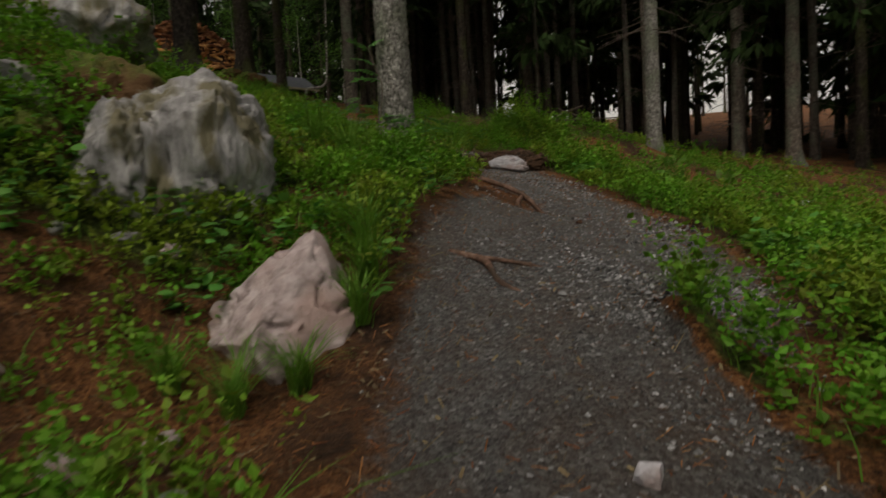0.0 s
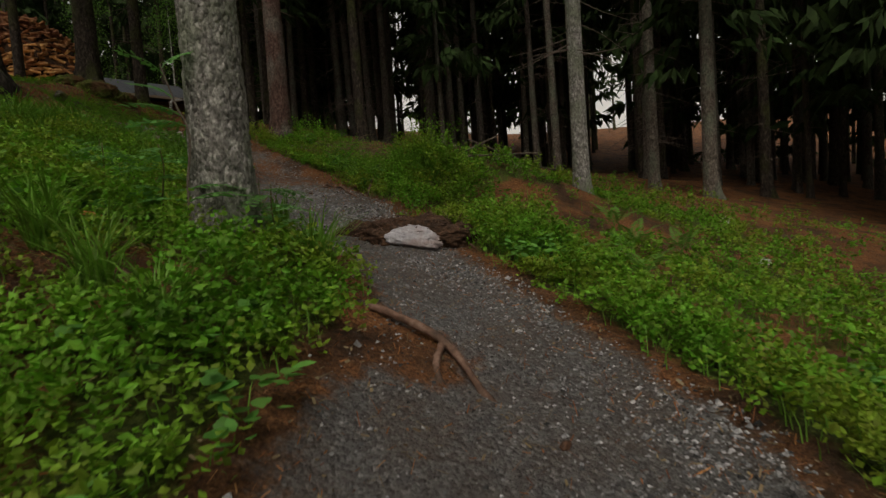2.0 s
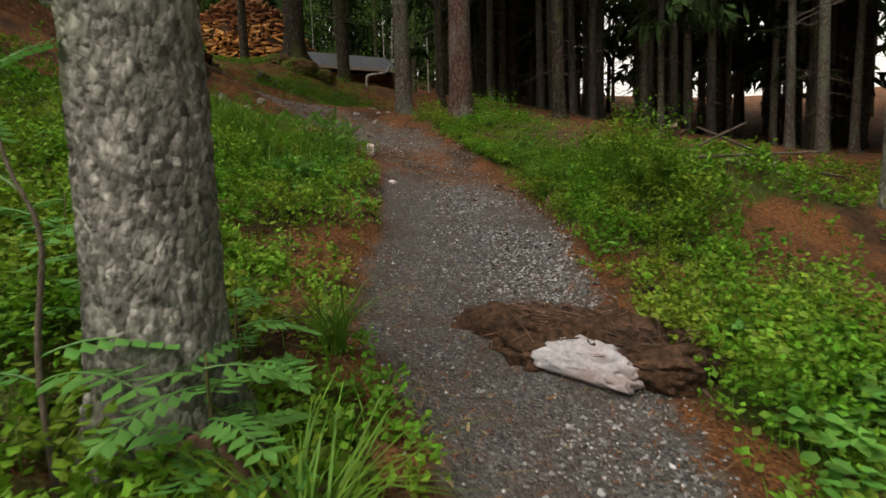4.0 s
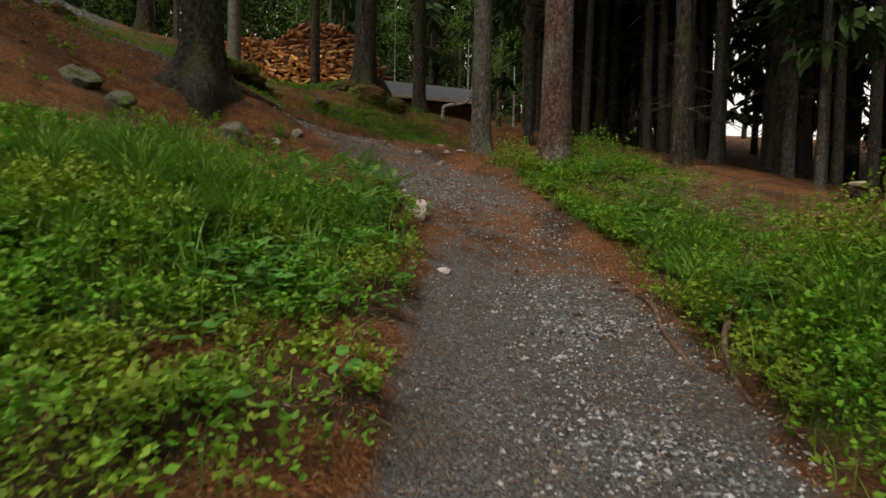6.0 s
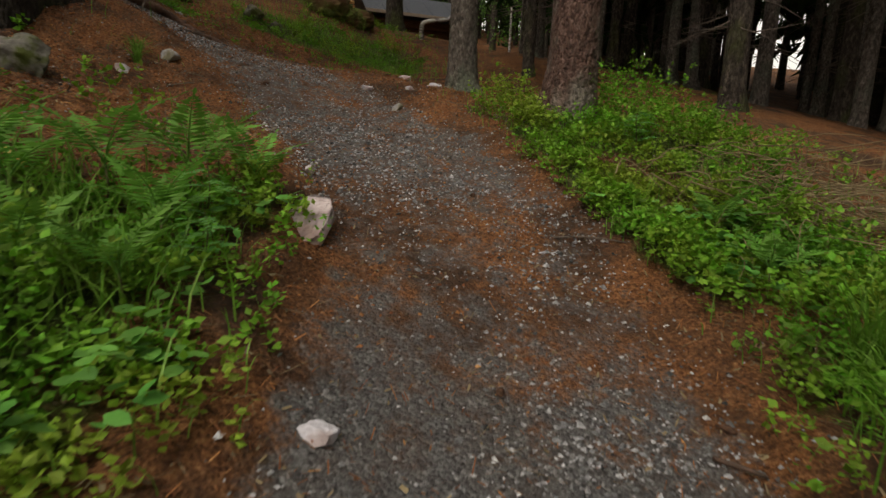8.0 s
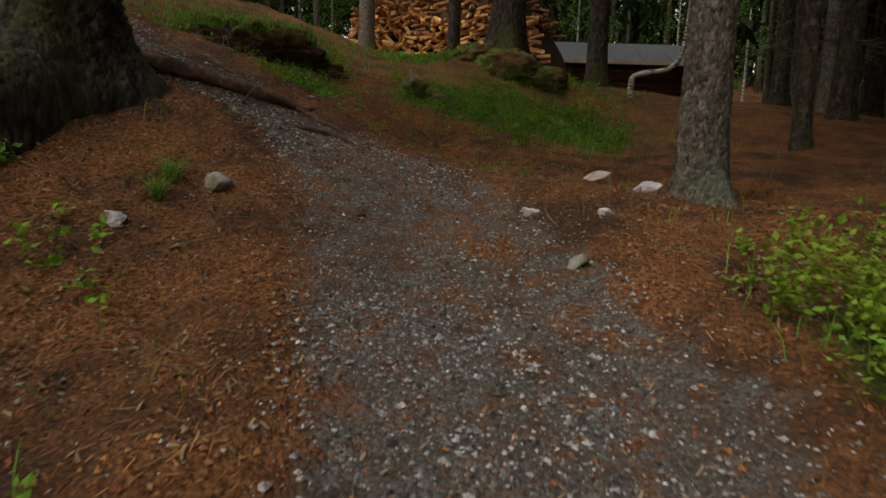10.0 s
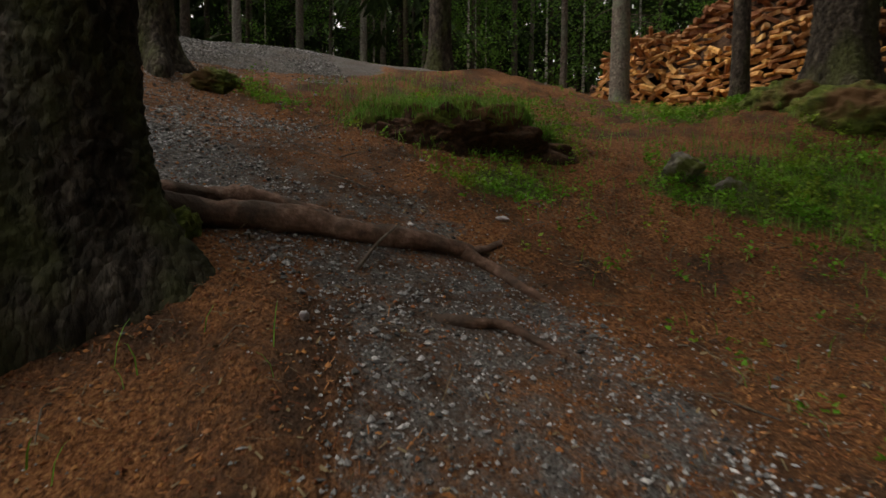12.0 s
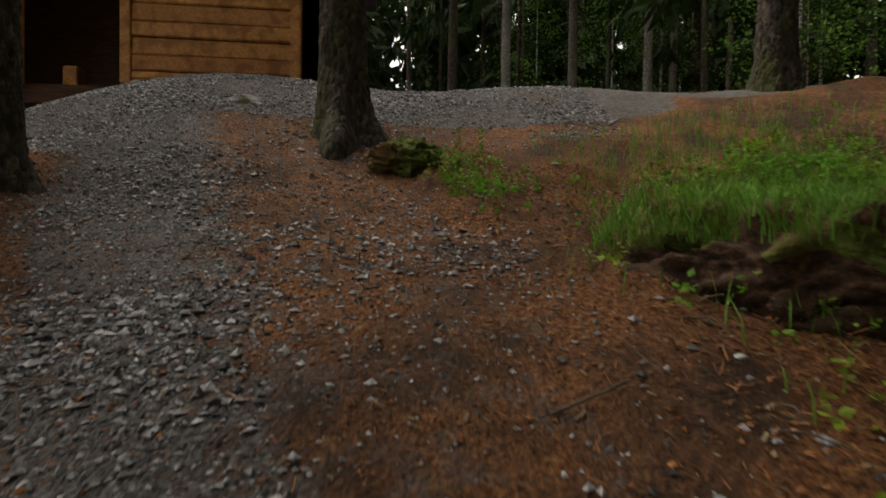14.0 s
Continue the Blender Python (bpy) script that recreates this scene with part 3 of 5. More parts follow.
# The trees close to the trail: x, y, radius, flare, bark, bark plates, crown, label.
NEAR = [
    (-0.715, 1.29, 0.195, 0.55, PALE_BARK, 0.008, 1, "tall spruce with flaky lichen-grey bark beside the trail"),
    (5.15, 6.1, 0.155, 0.4, PALE_BARK, 0.0, 0, "slender grey spruce standing in low bilberry"),
    (11.1, 9.15, 0.2, 0.4, BARK, 0.0, 2, "grey spruce with green lower boughs"),
    (-5.8, 11.25, 0.32, 1.25, OLD_BARK, 0.018, 1, "massive old spruce with mossy dark bark and roots across the trail"),
    (-13.45, 24.47, 0.29, 0.4, BARK, 0.0, 4, "straight spruce standing before the firewood pile"),
    (-9.05, 22.97, 0.19, 0.4, DARK_BARK, 0.0, 1, "slim dark spruce before the firewood pile"),
    (-5.93, 19.89, 0.37, 1.1, DARK_BARK, 0.012, 4, "stout spruce growing on a mossy mound"),
    (-4.83, 22.82, 0.25, 0.7, DARK_BARK, 0.0, 1, "dark spruce before the log cabin"),
    (-1.4, 14.37, 0.21, 0.8, BARK, 0.010, 1, "grey-brown spruce beside the trail bend"),
    (0.16, 12.04, 0.255, 0.6, RED_BARK, 0.010, 4, "reddish-barked spruce rising from bilberry on the bank"),
    (-27.2, 16.7, 0.22, 0.4, PALE_BARK, 0.0, 4, "pale grey trunk at the edge of the gravel bank"),
    (-26.5, 19.2, 0.2, 0.4, BARK, 0.0, 1, "grey trunk behind the gravel bank"),
    (-24.0, 21.1, 0.17, 0.4, PALE_BARK, 0.0, 4, "pale slim trunk behind the gravel bank"),
    (-11.8, 17.2, 0.22, 0.7, DARK_BARK, 0.010, 1, "dark spruce on the grassy rim of the gravel bank"),
    (-10.97, 12.12, 0.235, 0.75, DARK_BARK, 0.011, 4, "lichen-grey spruce rooted in gravel before the timber shelter"),
    (-9.3, 9.95, 0.22, 0.8, DARK_BARK, 0.010, 4, "spruce trunk with mossy foot beside the gravel slope"),
]
for n, (x, y, radius, flare, bark, scales, crown, words) in enumerate(NEAR):
    tree = thing("spruce_tree", pose(x, y, ground_z(x, y) - 0.03), words, "tree", "spruce trees by the trail")
    sides = 96 if scales else 20
    part("trunk", mesh_of("trunk", *trunk_shape(radius, 21, flare, 11 + n, sides, 24, scales, aims=(1.05, 1.9, 2.7) if radius == 0.32 else ()), bark), tree)
    part("crown", crowns[crown], tree, pose(0, 0, 0, 0, 0, 37 * n))
    tagged(part("brushwood", twiggy[n % 3], tree, pose(0, 0, 1.2, 0, 0, 71 * n)), kind="stuff")
    if n == 3:
        old_spruce = tree

# The standing timber round about: a few trees, repeated.
stems = [mesh_of("trunk", *trunk_shape(r0, h0, 0.5, 40 + k, 12, 14), BARK if k in (0, 3, 4) else DARK_BARK) for k, (r0, h0) in enumerate(((0.15, 20), (0.19, 23), (0.12, 17), (0.1, 15), (0.17, 21)))]
forest = []
for k in range(5):
    tree = thing("spruce_tree", pose(0, 0, 0), "dark spruce with bare lower branches in dense timber", "tree", "spruces of the standing timber")
    part("trunk", stems[k], tree)
    part("crown", crowns[k], tree)
    tagged(part("brushwood", twiggy[k % 3], tree), kind="stuff")
    forest.append(tree)
for k in range(5):
    tree = thing("spruce_tree", pose(0, 0, 0), "dark spruce deep in dense standing timber", "tree", "spruces of the standing timber")
    part("trunk", stems[k], tree)
    part("crown", light_crowns[k], tree)
    forest.append(tree)


def clear_of(x, y):
    """Whether a tree may stand there: off the trail, the clearing, the pile and the cabins, and off the known trees."""
    if trail_off(np.array([x]), np.array([y]))[0] < 1.6 or math.hypot(x + 11.5, y - 26.5) < 6.2 or math.hypot(x + 6, y - 34) < 6.0 or math.hypot(x + 17, y - 9) < 6.0:
        return False
    if -9 < x < 2.6 and -9 < y < 17.5 or -12 < x < -1.8 and 14 < y < 33 or -22 < x < -9 and 10 < y < 23 or 1.5 < x < 7.5 and -8 < y < 14.5 or x > 7 and y < 8 and x < 13:
        return False
    return all(math.hypot(x - t[0], y - t[1]) > 1.3 for t in NEAR)


pick = random.Random(4)
spots = []
tries = 0
while len(spots) < 330 and tries < 16000:
    tries += 1
    a, d = pick.uniform(-math.pi, math.pi), 6 + 40 * math.sqrt(pick.random())
    x, y = -2 + d * math.sin(a), 8 + d * math.cos(a)
    if y < -4 and pick.random() < 0.75 or not clear_of(x, y) or any(math.hypot(x - u, y - v) < 1.35 for u, v in spots):
        continue
    spots.append((x, y))
while len(spots) < 355:
    x, y = pick.uniform(13, 27), pick.uniform(-3, 14)
    if clear_of(x, y) and all(math.hypot(x - u, y - v) > 1.1 for u, v in spots):
        spots.append((x, y))
while len(spots) < 440:
    x, y = pick.uniform(2.5, 26), pick.uniform(14.5, 34)
    if clear_of(x, y) and all(math.hypot(x - u, y - v) > 0.85 for u, v in spots):
        spots.append((x, y))
while len(spots) < 500:
    x, y = pick.uniform(-2.5, 6), pick.uniform(23, 46)
    if clear_of(x, y) and all(math.hypot(x - u, y - v) > 0.8 for u, v in spots):
        spots.append((x, y))
while len(spots) < 580:
    x, y = pick.uniform(7.5, 36), pick.uniform(12, 42)
    if clear_of(x, y) and all(math.hypot(x - u, y - v) > 0.8 for u, v in spots):
        spots.append((x, y))


def in_ride(x, y):
    """Whether a place lies in one of the narrow rides that let the sky through the timber."""
    for az, wide in ((15.5, 0.55), (37.5, 1.05), (27.0, 0.45), (46.0, 0.6)):
        c, k = math.cos(radians(az)), math.sin(radians(az))
        if x * k + y * c > 15 and abs(x * c - y * k) < wide:
            return True
    return False


spots = [p for p in spots if not in_ride(*p)]
spots.sort(key=lambda s: math.hypot(s[0] + 2, s[1] - 8))
spots, deeper = spots[:300], spots[300:]
for n, (x, y) in enumerate(spots):
    far_in = math.hypot(x + 2, y - 8) > 21
    k = pick.choice(((2, 3, 3, 0) if -2.5 < x < 6 and y > 23 else (0, 1, 1, 4, 4, 2) if x > 2 else (0, 1, 1, 4, 2, 3, 3, 2)) if far_in else (0, 1, 4, 2))
    m = pose(x, y, ground_z(x, y) - 0.05, pick.uniform(-1.2, 1.2), pick.uniform(-1.2, 1.2), pick.uniform(0, 360))
    if n in (0, 1, 2, 3, 4, 295, 296, 297, 298, 299):
        forest[n if n < 5 else n - 290].matrix_basis = m
    else:
        copy_thing(forest[k + 5 * far_in], m)

# The wood farther off, as one mass.
far_v, far_q, crown_v, count = [], [], [], 0
places = list(deeper)
while len(places) < 700:
    a, d = pick.uniform(-math.pi, math.pi), 44 + 50 * pick.random()
    x, y = -2 + d * math.sin(a), 8 + d * math.cos(a)
    if pick.random() > (0.85 if x > 13 else 0.0) and not in_ride(x, y):
        places.append((x, y))
for n, (x, y) in enumerate(places):
    z, h = ground_z(x, y), pick.uniform(15, 22)
    v, q = trunk_shape(pick.uniform(0.12, 0.22), h, 0.3, n, 6, 5)
    far_v.append(v + [x, y, z]), far_q.append(q + count)
    count += len(v)
    v, q = crown_shape(h, pick.uniform(0, 6) if x > 13 else pick.uniform(-0.5, 3), 2.5, n, 24 if x > -6 else 44, 9, 1.15)
    crown_v.append(v + [x, y, z])
tagged(part("far_woods", mesh_of("far_woods", np.concatenate(far_v), np.concatenate(far_q), DARK_BARK)), "far trunks of a dense spruce wood", "trees", kind="stuff")
crown_v = np.concatenate(crown_v)
tagged(part("far_foliage", mesh_of("far_foliage", crown_v, np.arange(len(crown_v)).reshape(-1, 4), NEEDLES, False)), "far dark spruce foliage against the sky", "trees", kind="stuff")

# Broad-leaved young trees behind the pile and the cabins.
leaf_mesh = [mesh_of("crown", *leafy_shape(7.5, 0.8, 2.2, 1), BROADLEAF, False), mesh_of("crown", *leafy_shape(10, 1.5, 2.4, 2, 3200), BROADLEAF, False)]
young_stem = mesh_of("trunk", *trunk_shape(0.07, 8.5, 0.4, 90, 8, 8), BIRCH)
for n, (x, y, k, s) in enumerate(((-17.5, 30.5, 1, 1.0), (-13.5, 32.0, 0, 1.1), (-9.8, 36.5, 1, 0.9), (-2.2, 35.5, 0, 1.0), (-19.8, 27.5, 0, 0.9), (-15.5, 34.5, 1, 1.2), (0.5, 32.5, 1, 0.9), (-21.5, 31.5, 1, 1.0), (-5.5, 39.0, 1, 1.1), (-20.5, 24.0, 0, 1.0), (-23.5, 26.5, 1, 1.0), (-27.0, 23.0, 0, 1.1), (-29.5, 18.5, 1, 0.9), (-31.0, 22.5, 1, 1.1), (-26.0, 29.0, 1, 1.1))):
    tree = thing("young_birch", pose(x, y, ground_z(x, y) - 0.05, 0, 0, 50 * n), "young birch in bright green leaf behind the clearing", "tree", "young birches")
    part("trunk", young_stem, tree)
    part("crown", leaf_mesh[k], tree)

# A small birch bent like a knee, before the log cabin.
bx, by = -3.55, 20.9
bz = ground_z(bx, by)
bent = thing("bent_birch", pose(bx, by, bz), "thin pale birch with a sharply bent stem", "tree")
part("trunk", mesh_of("trunk", *join([tube(curve([(0.05, 0, -0.2), (0.02, 0, 0.2), (0.12, 0, 0.42), (0.75, 0, 0.5), (0.98, 0, 0.85), (1.05, 0, 1.7), (1.12, 0, 3.2), (1.2, 0.1, 5.2)], 40), np.linspace(0.065, 0.028, 40), 10, 0.12, 3)]), BIRCH), bent)
part("crown", leaf_mesh[0], bent, pose(1.15, 0.1, 3.6) @ Matrix.Diagonal((0.4, 0.4, 0.35, 1)))


def unit(v):
    return v / (np.linalg.norm(v, axis=-1, keepdims=True) + 1e-9)


# ---- stones ----
def rock_shape(size, seed, level=3, cuts=7, rough=0.12, block=1.0, faces=()):
    """A broken stone: a ball cut by planes, with uneven faces."""
    bm = bmesh.new()
    bmesh.ops.create_icosphere(bm, subdivisions=level, radius=1)
    bm.verts.ensure_lookup_table()
    v = np.array([p.co[:] for p in bm.verts])
    f = np.array([[p.index for p in g.verts] for g in bm.faces])
    bm.free()
    r = np.random.default_rng(seed)
    v = np.sign(v) * abs(v) ** block
    for _ in range(cuts):
        n = r.normal(0, 1, 3)
        n /= np.linalg.norm(n)
        d = r.uniform(0.42, 0.8)
        over = v @ n - d
        v = v - np.outer(np.where(over > 0, over * 0.97, 0), n)
    for nx, ny, nz, d in faces:
        n = np.array([nx, ny, nz]) / math.hypot(nx, ny, nz)
        over = v @ n - d
        v = v - np.outer(np.where(over > 0, over * 0.96, 0), n)
    v = v * (1 + rough * fbm(v * 1.6 + seed, seed, 3) + 0.5 * rough * fbm(v * 6 + seed, seed + 3, 4) - 1.3 * rough * np.clip(0.09 - abs(fbm(v * 2.4 + seed, seed + 9, 2)), 0, 1) / 0.09)[:, None]
    return v * np.asarray(size), f


def stone(name, x, y, size, seed, mat, words, sink=0.4, turn=0.0, tilt=(0, 0), level=4, cuts=11, z=None, rough=0.12, group="", block=1.0, spread=0.0, faces=()):
    v, f = rock_shape(size, seed, level, cuts, rough, block, faces)
    v[:, :2] *= (1 - spread * v[:, 2:] / size[2])
    z = ground_z(x, y) if z is None else z
    ob = part(name, mesh_of(name, v, f, mat), None, pose(x, y, z + size[2] * (1 - 2 * sink), tilt[0], tilt[1], turn))
    return tagged(ob, words, "rock" if max(size) > 0.3 else "stone", group)


stone("boulder", -2.16, -1.24, (0.42, 0.42, 0.54), 3, GRANITE, "large grey granite boulder streaked with lichen under moss", 0.5, 8, level=6, cuts=0, rough=0.13, z=0.05, block=0.5, faces=((0.75, -0.35, 0.45, 0.78), (-0.15, -0.5, 0.85, 0.9), (0.6, -0.8, 0.0, 0.85)))
stone("boulder", -2.66, -1.55, (0.24, 0.3, 0.42), 6, GRANITE, "cracked grey granite block against a larger boulder", 0.5, 20, level=6, cuts=1, rough=0.13, z=-0.02, block=0.6, faces=((-0.6, -0.4, 0.6, 0.7),))
stone("boulder", -3.4, -1.3, (0.42, 0.4, 0.45), 5, GRANITE, "pale weathered granite outcrop patched with moss", 0.5, 50, level=5, cuts=3, z=0.22, block=0.65)
stone("boulder", -3.5, 0.35, (0.55, 0.45, 0.5), 8, GRANITE, "grey granite block lying on the mossy slope", 0.3, 10, level=5, block=0.75)
stone("boulder", -4.9, 0.8, (0.8, 0.6, 0.5), 9, GRANITE, "grey layered outcrop on the mossy slope", 0.36, 35, level=5, block=0.8)
stone("pink_boulder", -1.55, -2.36, (0.52, 0.46, 0.66), 12, PINK, "pale pink granite boulder at the trail's edge", 0.5, 8, (0, 4), level=6, cuts=1, z=-0.93, rough=0.1, block=0.7, faces=((-0.62, -0.3, 0.72, 0.42), (0.75, -0.2, 0.55, 0.62), (0.15, -0.85, 0.5, 0.6), (-0.7, -0.5, -0.5, 0.6), (0.8, -0.45, -0.3, 0.66)))
stone("white_rock", 0.86, 2.34, (0.25, 0.11, 0.13), 21, WHITE, "long white quartz rock bedded in a hump of roots", 0.36, -24, (24, 8), level=5, cuts=2, rough=0.18, block=0.75, faces=((0.1, -0.8, 0.6, 0.6),))
stone("white_rock", 0.52, 2.86, (0.08, 0.05, 0.06), 22, WHITE, "small white stone set in a hump of roots", 0.25, 30, level=4)
stone("white_rock", 1.3, 2.3, (0.06, 0.05, 0.07), 20, WHITE, "small white stone beside the root hump", 0.3, 10)
stone("white_rock", 0.42, 2.78, (0.07, 0.05, 0.05), 23, WHITE, "small white stone beside the root hump", 0.4, 0)
stone("white_rock", 1.5, 2.38, (0.07, 0.06, 0.06), 24, WHITE, "small white stone beside the root hump", 0.4, 0)
stone("flat_stone", -1.42, 8.8, (0.14, 0.21, 0.042), 25, PINK, "flat pale stone slab leaning at the trail's edge", 0.2, -6, (36, 4), level=5, cuts=0, block=0.25, rough=0.07, faces=((0.7, 0.7, 0, 0.95), (-0.8, 0.5, 0.1, 0.95), (0.5, -0.8, 0, 1.02)))
stone("white_stone", -0.8, 7.5, (0.12, 0.07, 0.05), 26, WHITE, "white stone bedded in trail gravel", 0.45, 20)
stone("white_stone", -1.78, 9.65, (0.06, 0.12, 0.05), 27, WHITE, "small pale stone among bilberry at the trail's edge", 0.35, 20)
stone("white_stone", -2.19, 7.68, (0.11, 0.09, 0.09), 28, GRANITE, "grey stone half hidden in bilberry", 0.35, 0)
stone("white_stone", -2.35, 12.72, (0.1, 0.07, 0.06), 29, WHITE, "white stone on brown needle litter", 0.4, 10)
stone("white_stone", -1.84, 12.92, (0.07, 0.06, 0.05), 30, WHITE, "small white stone on brown needle litter", 0.4, 50)
stone("white_stone", -1.82, 12.2, (0.09, 0.08, 0.07), 31, GRANITE, "pale grey stone on brown needle litter", 0.4, 80)
stone("pink_stone", -2.28, 14.3, (0.17, 0.13, 0.13), 32, PINK, "pinkish granite stone near the trail bend", 0.35, 15, level=4)
stone("white_stone", -1.86, 14.5, (0.16, 0.1, 0.09), 33, WHITE, "white stone at a spruce's foot", 0.38, 5, level=4)
stone("mossy_boulder", -4.25, 9.72, (0.24, 0.22, 0.24), 34, MOSSY_ROCK, "mossy grey boulder on brown needle litter", 0.35, 30, level=4)
stone("grey_stone", -5.7, 8.5, (0.32, 0.24, 0.24), 35, MOSSY_ROCK, "pale stone half buried on the grassy slope", 0.5, 30, level=4)
stone("grey_stone", -5.15, 8.6, (0.22, 0.18, 0.16), 36, MOSSY_ROCK, "grey stone half buried on the grassy slope", 0.4, 70)
stone("dark_stone", -4.1, 11.32, (0.1, 0.08, 0.09), 37, GRANITE, "grey stone on brown needle litter", 0.35, 0)
stone("white_stone", -4.14, 10.65, (0.17, 0.07, 0.06), 38, WHITE, "long pale stone on brown needle litter", 0.45, -20)
stone("white_stone", -4.97, 12.16, (0.04, 0.035, 0.035), 39, WHITE, "small white stone on brown needle litter", 0.35, 0)
stone("white_stone", -5.9, 14.05, (0.09, 0.04, 0.03), 40, WHITE, "flat white stone beside worn roots", 0.4, 40)
stone("white_rock", 4.05, 7.5, (0.24, 0.2, 0.2), 41, PINK, "pale rock beside dead branches in bilberry", 0.38, 0, level=4)
stone("white_rock", 4.6, 7.6, (0.2, 0.2, 0.2), 42, PINK, "pale rock beside dead branches in bilberry", 0.38, 60, level=4)
stone("white_stone", -0.34, -3.68, (0.07, 0.06, 0.055), 47, WHITE, "white stone lying in trail gravel", 0.35, 0)
stone("white_stone", 6.5, 3.5, (0.16, 0.11, 0.09), 43, WHITE, "white stone lying in low bilberry", 0.3, 0)
stone("white_stone", 8.0, 5.6, (0.3, 0.15, 0.1), 44, WHITE, "flat pale stone on the forest floor", 0.4, 20)
stone("grey_stone", -5.95, 16.4, (0.24, 0.2, 0.22), 45, MOSSY_ROCK, "mossy grey stone set in a green bank", 0.35, 20, level=5)
stone("grey_stone", -5.55, 16.55, (0.2, 0.16, 0.14), 48, MOSSY_ROCK, "low mossy stone set in a green bank", 0.35, 70, level=4)
stone("grey_stone", -11.6, 11.0, (0.25, 0.12, 0.08), 46, GRANITE, "long grey stone on the gravel rim", 0.4, 80)
for n, (x, y, s) in enumerate(((-2.15, -3.3, 0.12), (-1.75, -3.55, 0.08), (-2.6, -2.9, 0.09), (-3.3, 0.0, 0.2), (-2.9, -0.3, 0.12), (-2.45, -1.95, 0.09), (-2.23, -1.93, 0.1), (-2.7, -2.1, 0.08), (-1.95, -3.05, 0.1))):
    stone("grey_stone", x, y, (s, s * 0.7, s * 0.6), 50 + n, GRANITE if n % 2 else PINK, "loose stone on the mossy slope", 0.4, 40 * n)

# Moss on the feet of the old spruces.
def cushion(size, seed):
    v, f = rock_shape(size, seed, 5, 0, 0.12)
    return mesh_of("moss_cushion", v + unit(v) * (0.05 * fbm(v * 9, seed, 3) + 0.025 * fbm(v * 30, seed + 2, 3))[:, None], f, MOSS)


for n, (x, y, z, size) in enumerate(((-0.04, 0.45, 0.1, (0.17, 0.17, 0.2)), (0.2, 0.44, -0.02, (0.17, 0.13, 0.12)), (-0.1, 0.62, 0.05, (0.12, 0.15, 0.1)))):
    part("moss_cushion", cushion(size, 70 + n), old_spruce, pose(x, y, z, 0, 0, 40 * n), "yellow-green moss")
for n, (x, y, size) in enumerate(((-2.95, -1.0, (0.5, 0.4, 0.4)), (-3.0, -1.6, (0.25, 0.22, 0.2)))):
    tagged(part("moss_mound", cushion(size, 120 + n), None, pose(x, y, ground_z(x, y) - 0.12, 0, 0, 50 * n)), "rust and green moss between granite boulders", "moss")
tagged(part("moss_mound", cushion((0.45, 0.36, 0.22), 130), None, pose(-10.4, 12.75, ground_z(-10.4, 12.75) - 0.05)), "dark moss mound at a spruce's foot in gravel", "moss")
for n, (x, y, size) in enumerate(((-5.65, 19.2, (0.75, 0.5, 0.42)), (-6.35, 19.25, (0.5, 0.4, 0.3)), (-5.0, 19.6, (0.55, 0.5, 0.3)))):
    tagged(part("moss_mound", cushion(size, 80 + n), None, pose(x, y, ground_z(x, y) - 0.06, 0, 0, 30 * n)), "dark moss mound at the foot of a stout spruce", "moss")

# ---- roots and dead wood ----
def root_line(points, radius, end, seed, lift=0.3, n=36):
    p = curve([(x, y, ground_z(x, y) + lift * radius + dz) for x, y, dz in points], n)
    return tube(p, np.linspace(radius, end, n) * (1 + 0.12 * np.sin(np.linspace(0, 17, n) + seed)), 12, 0.22, seed)


def root_thing(name, pieces, words):
    if len(pieces) == 1:
        tagged(part(name, mesh_of(name, *join(pieces), ROOT)), words, "root")
        return
    whole = thing(name, pose(0, 0, 0), words, "root")
    for piece in pieces:
        part("root_branch", mesh_of("root_branch", *join([piece]), ROOT), whole)


root_thing("tree_root", [root_line([(-5.85, 11.45, 0.16), (-5.95, 11.9, 0.05), (-5.86, 12.35, 0.04), (-5.7, 12.75, 0.03), (-5.62, 13.1, 0.03), (-5.53, 13.5, 0.02)], 0.1, 0.055, 1), root_line([(-5.53, 13.45, 0.02), (-5.36, 13.58, 0.0), (-5.13, 13.64, 0.0), (-4.9, 13.75, -0.05)], 0.055, 0.02, 2),
           root_line([(-5.53, 13.42, 0.01), (-5.6, 13.7, -0.01), (-5.68, 13.95, -0.05)], 0.045, 0.022, 3)], "thick worn spruce root crossing the trail like a step")
root_thing("tree_root", [root_line([(-6.0, 11.4, 0.12), (-6.27, 11.9, 0.02), (-6.15, 12.25, 0.02), (-6.0, 12.66, -0.03)], 0.075, 0.05, 4)], "short worn root lying in trail gravel")
root_thing("tree_root", [root_line([(-4.95, 12.8, -0.04), (-4.8, 12.99, 0.01), (-4.74, 13.15, 0.02), (-4.5, 13.33, -0.02), (-4.35, 13.42, -0.05)], 0.035, 0.018, 5)], "thin root arching out of the trail")
root_thing("tree_root", [root_line([(0.0, 0.5, -0.04), (0.12, 0.36, 0.03), (0.4, 0.08, 0.04), (0.47, -0.3, 0.0), (0.5, -0.5, -0.05)], 0.03, 0.018, 6), root_line([(0.4, 0.08, 0.03), (0.3, -0.1, 0.02), (0.28, -0.3, -0.04)], 0.022, 0.014, 7)], "bare reddish root across the trail above worn earth")
root_thing("tree_root", [root_line([(-0.62, -1.75, -0.02), (-0.45, -1.95, 0.02), (-0.42, -2.2, 0.0), (-0.3, -2.35, -0.03)], 0.024, 0.014, 14), root_line([(-0.55, -1.85, 0.0), (-0.3, -1.95, 0.015), (-0.05, -2.0, -0.02)], 0.016, 0.01, 15)], "short reddish root breaking through trail gravel")
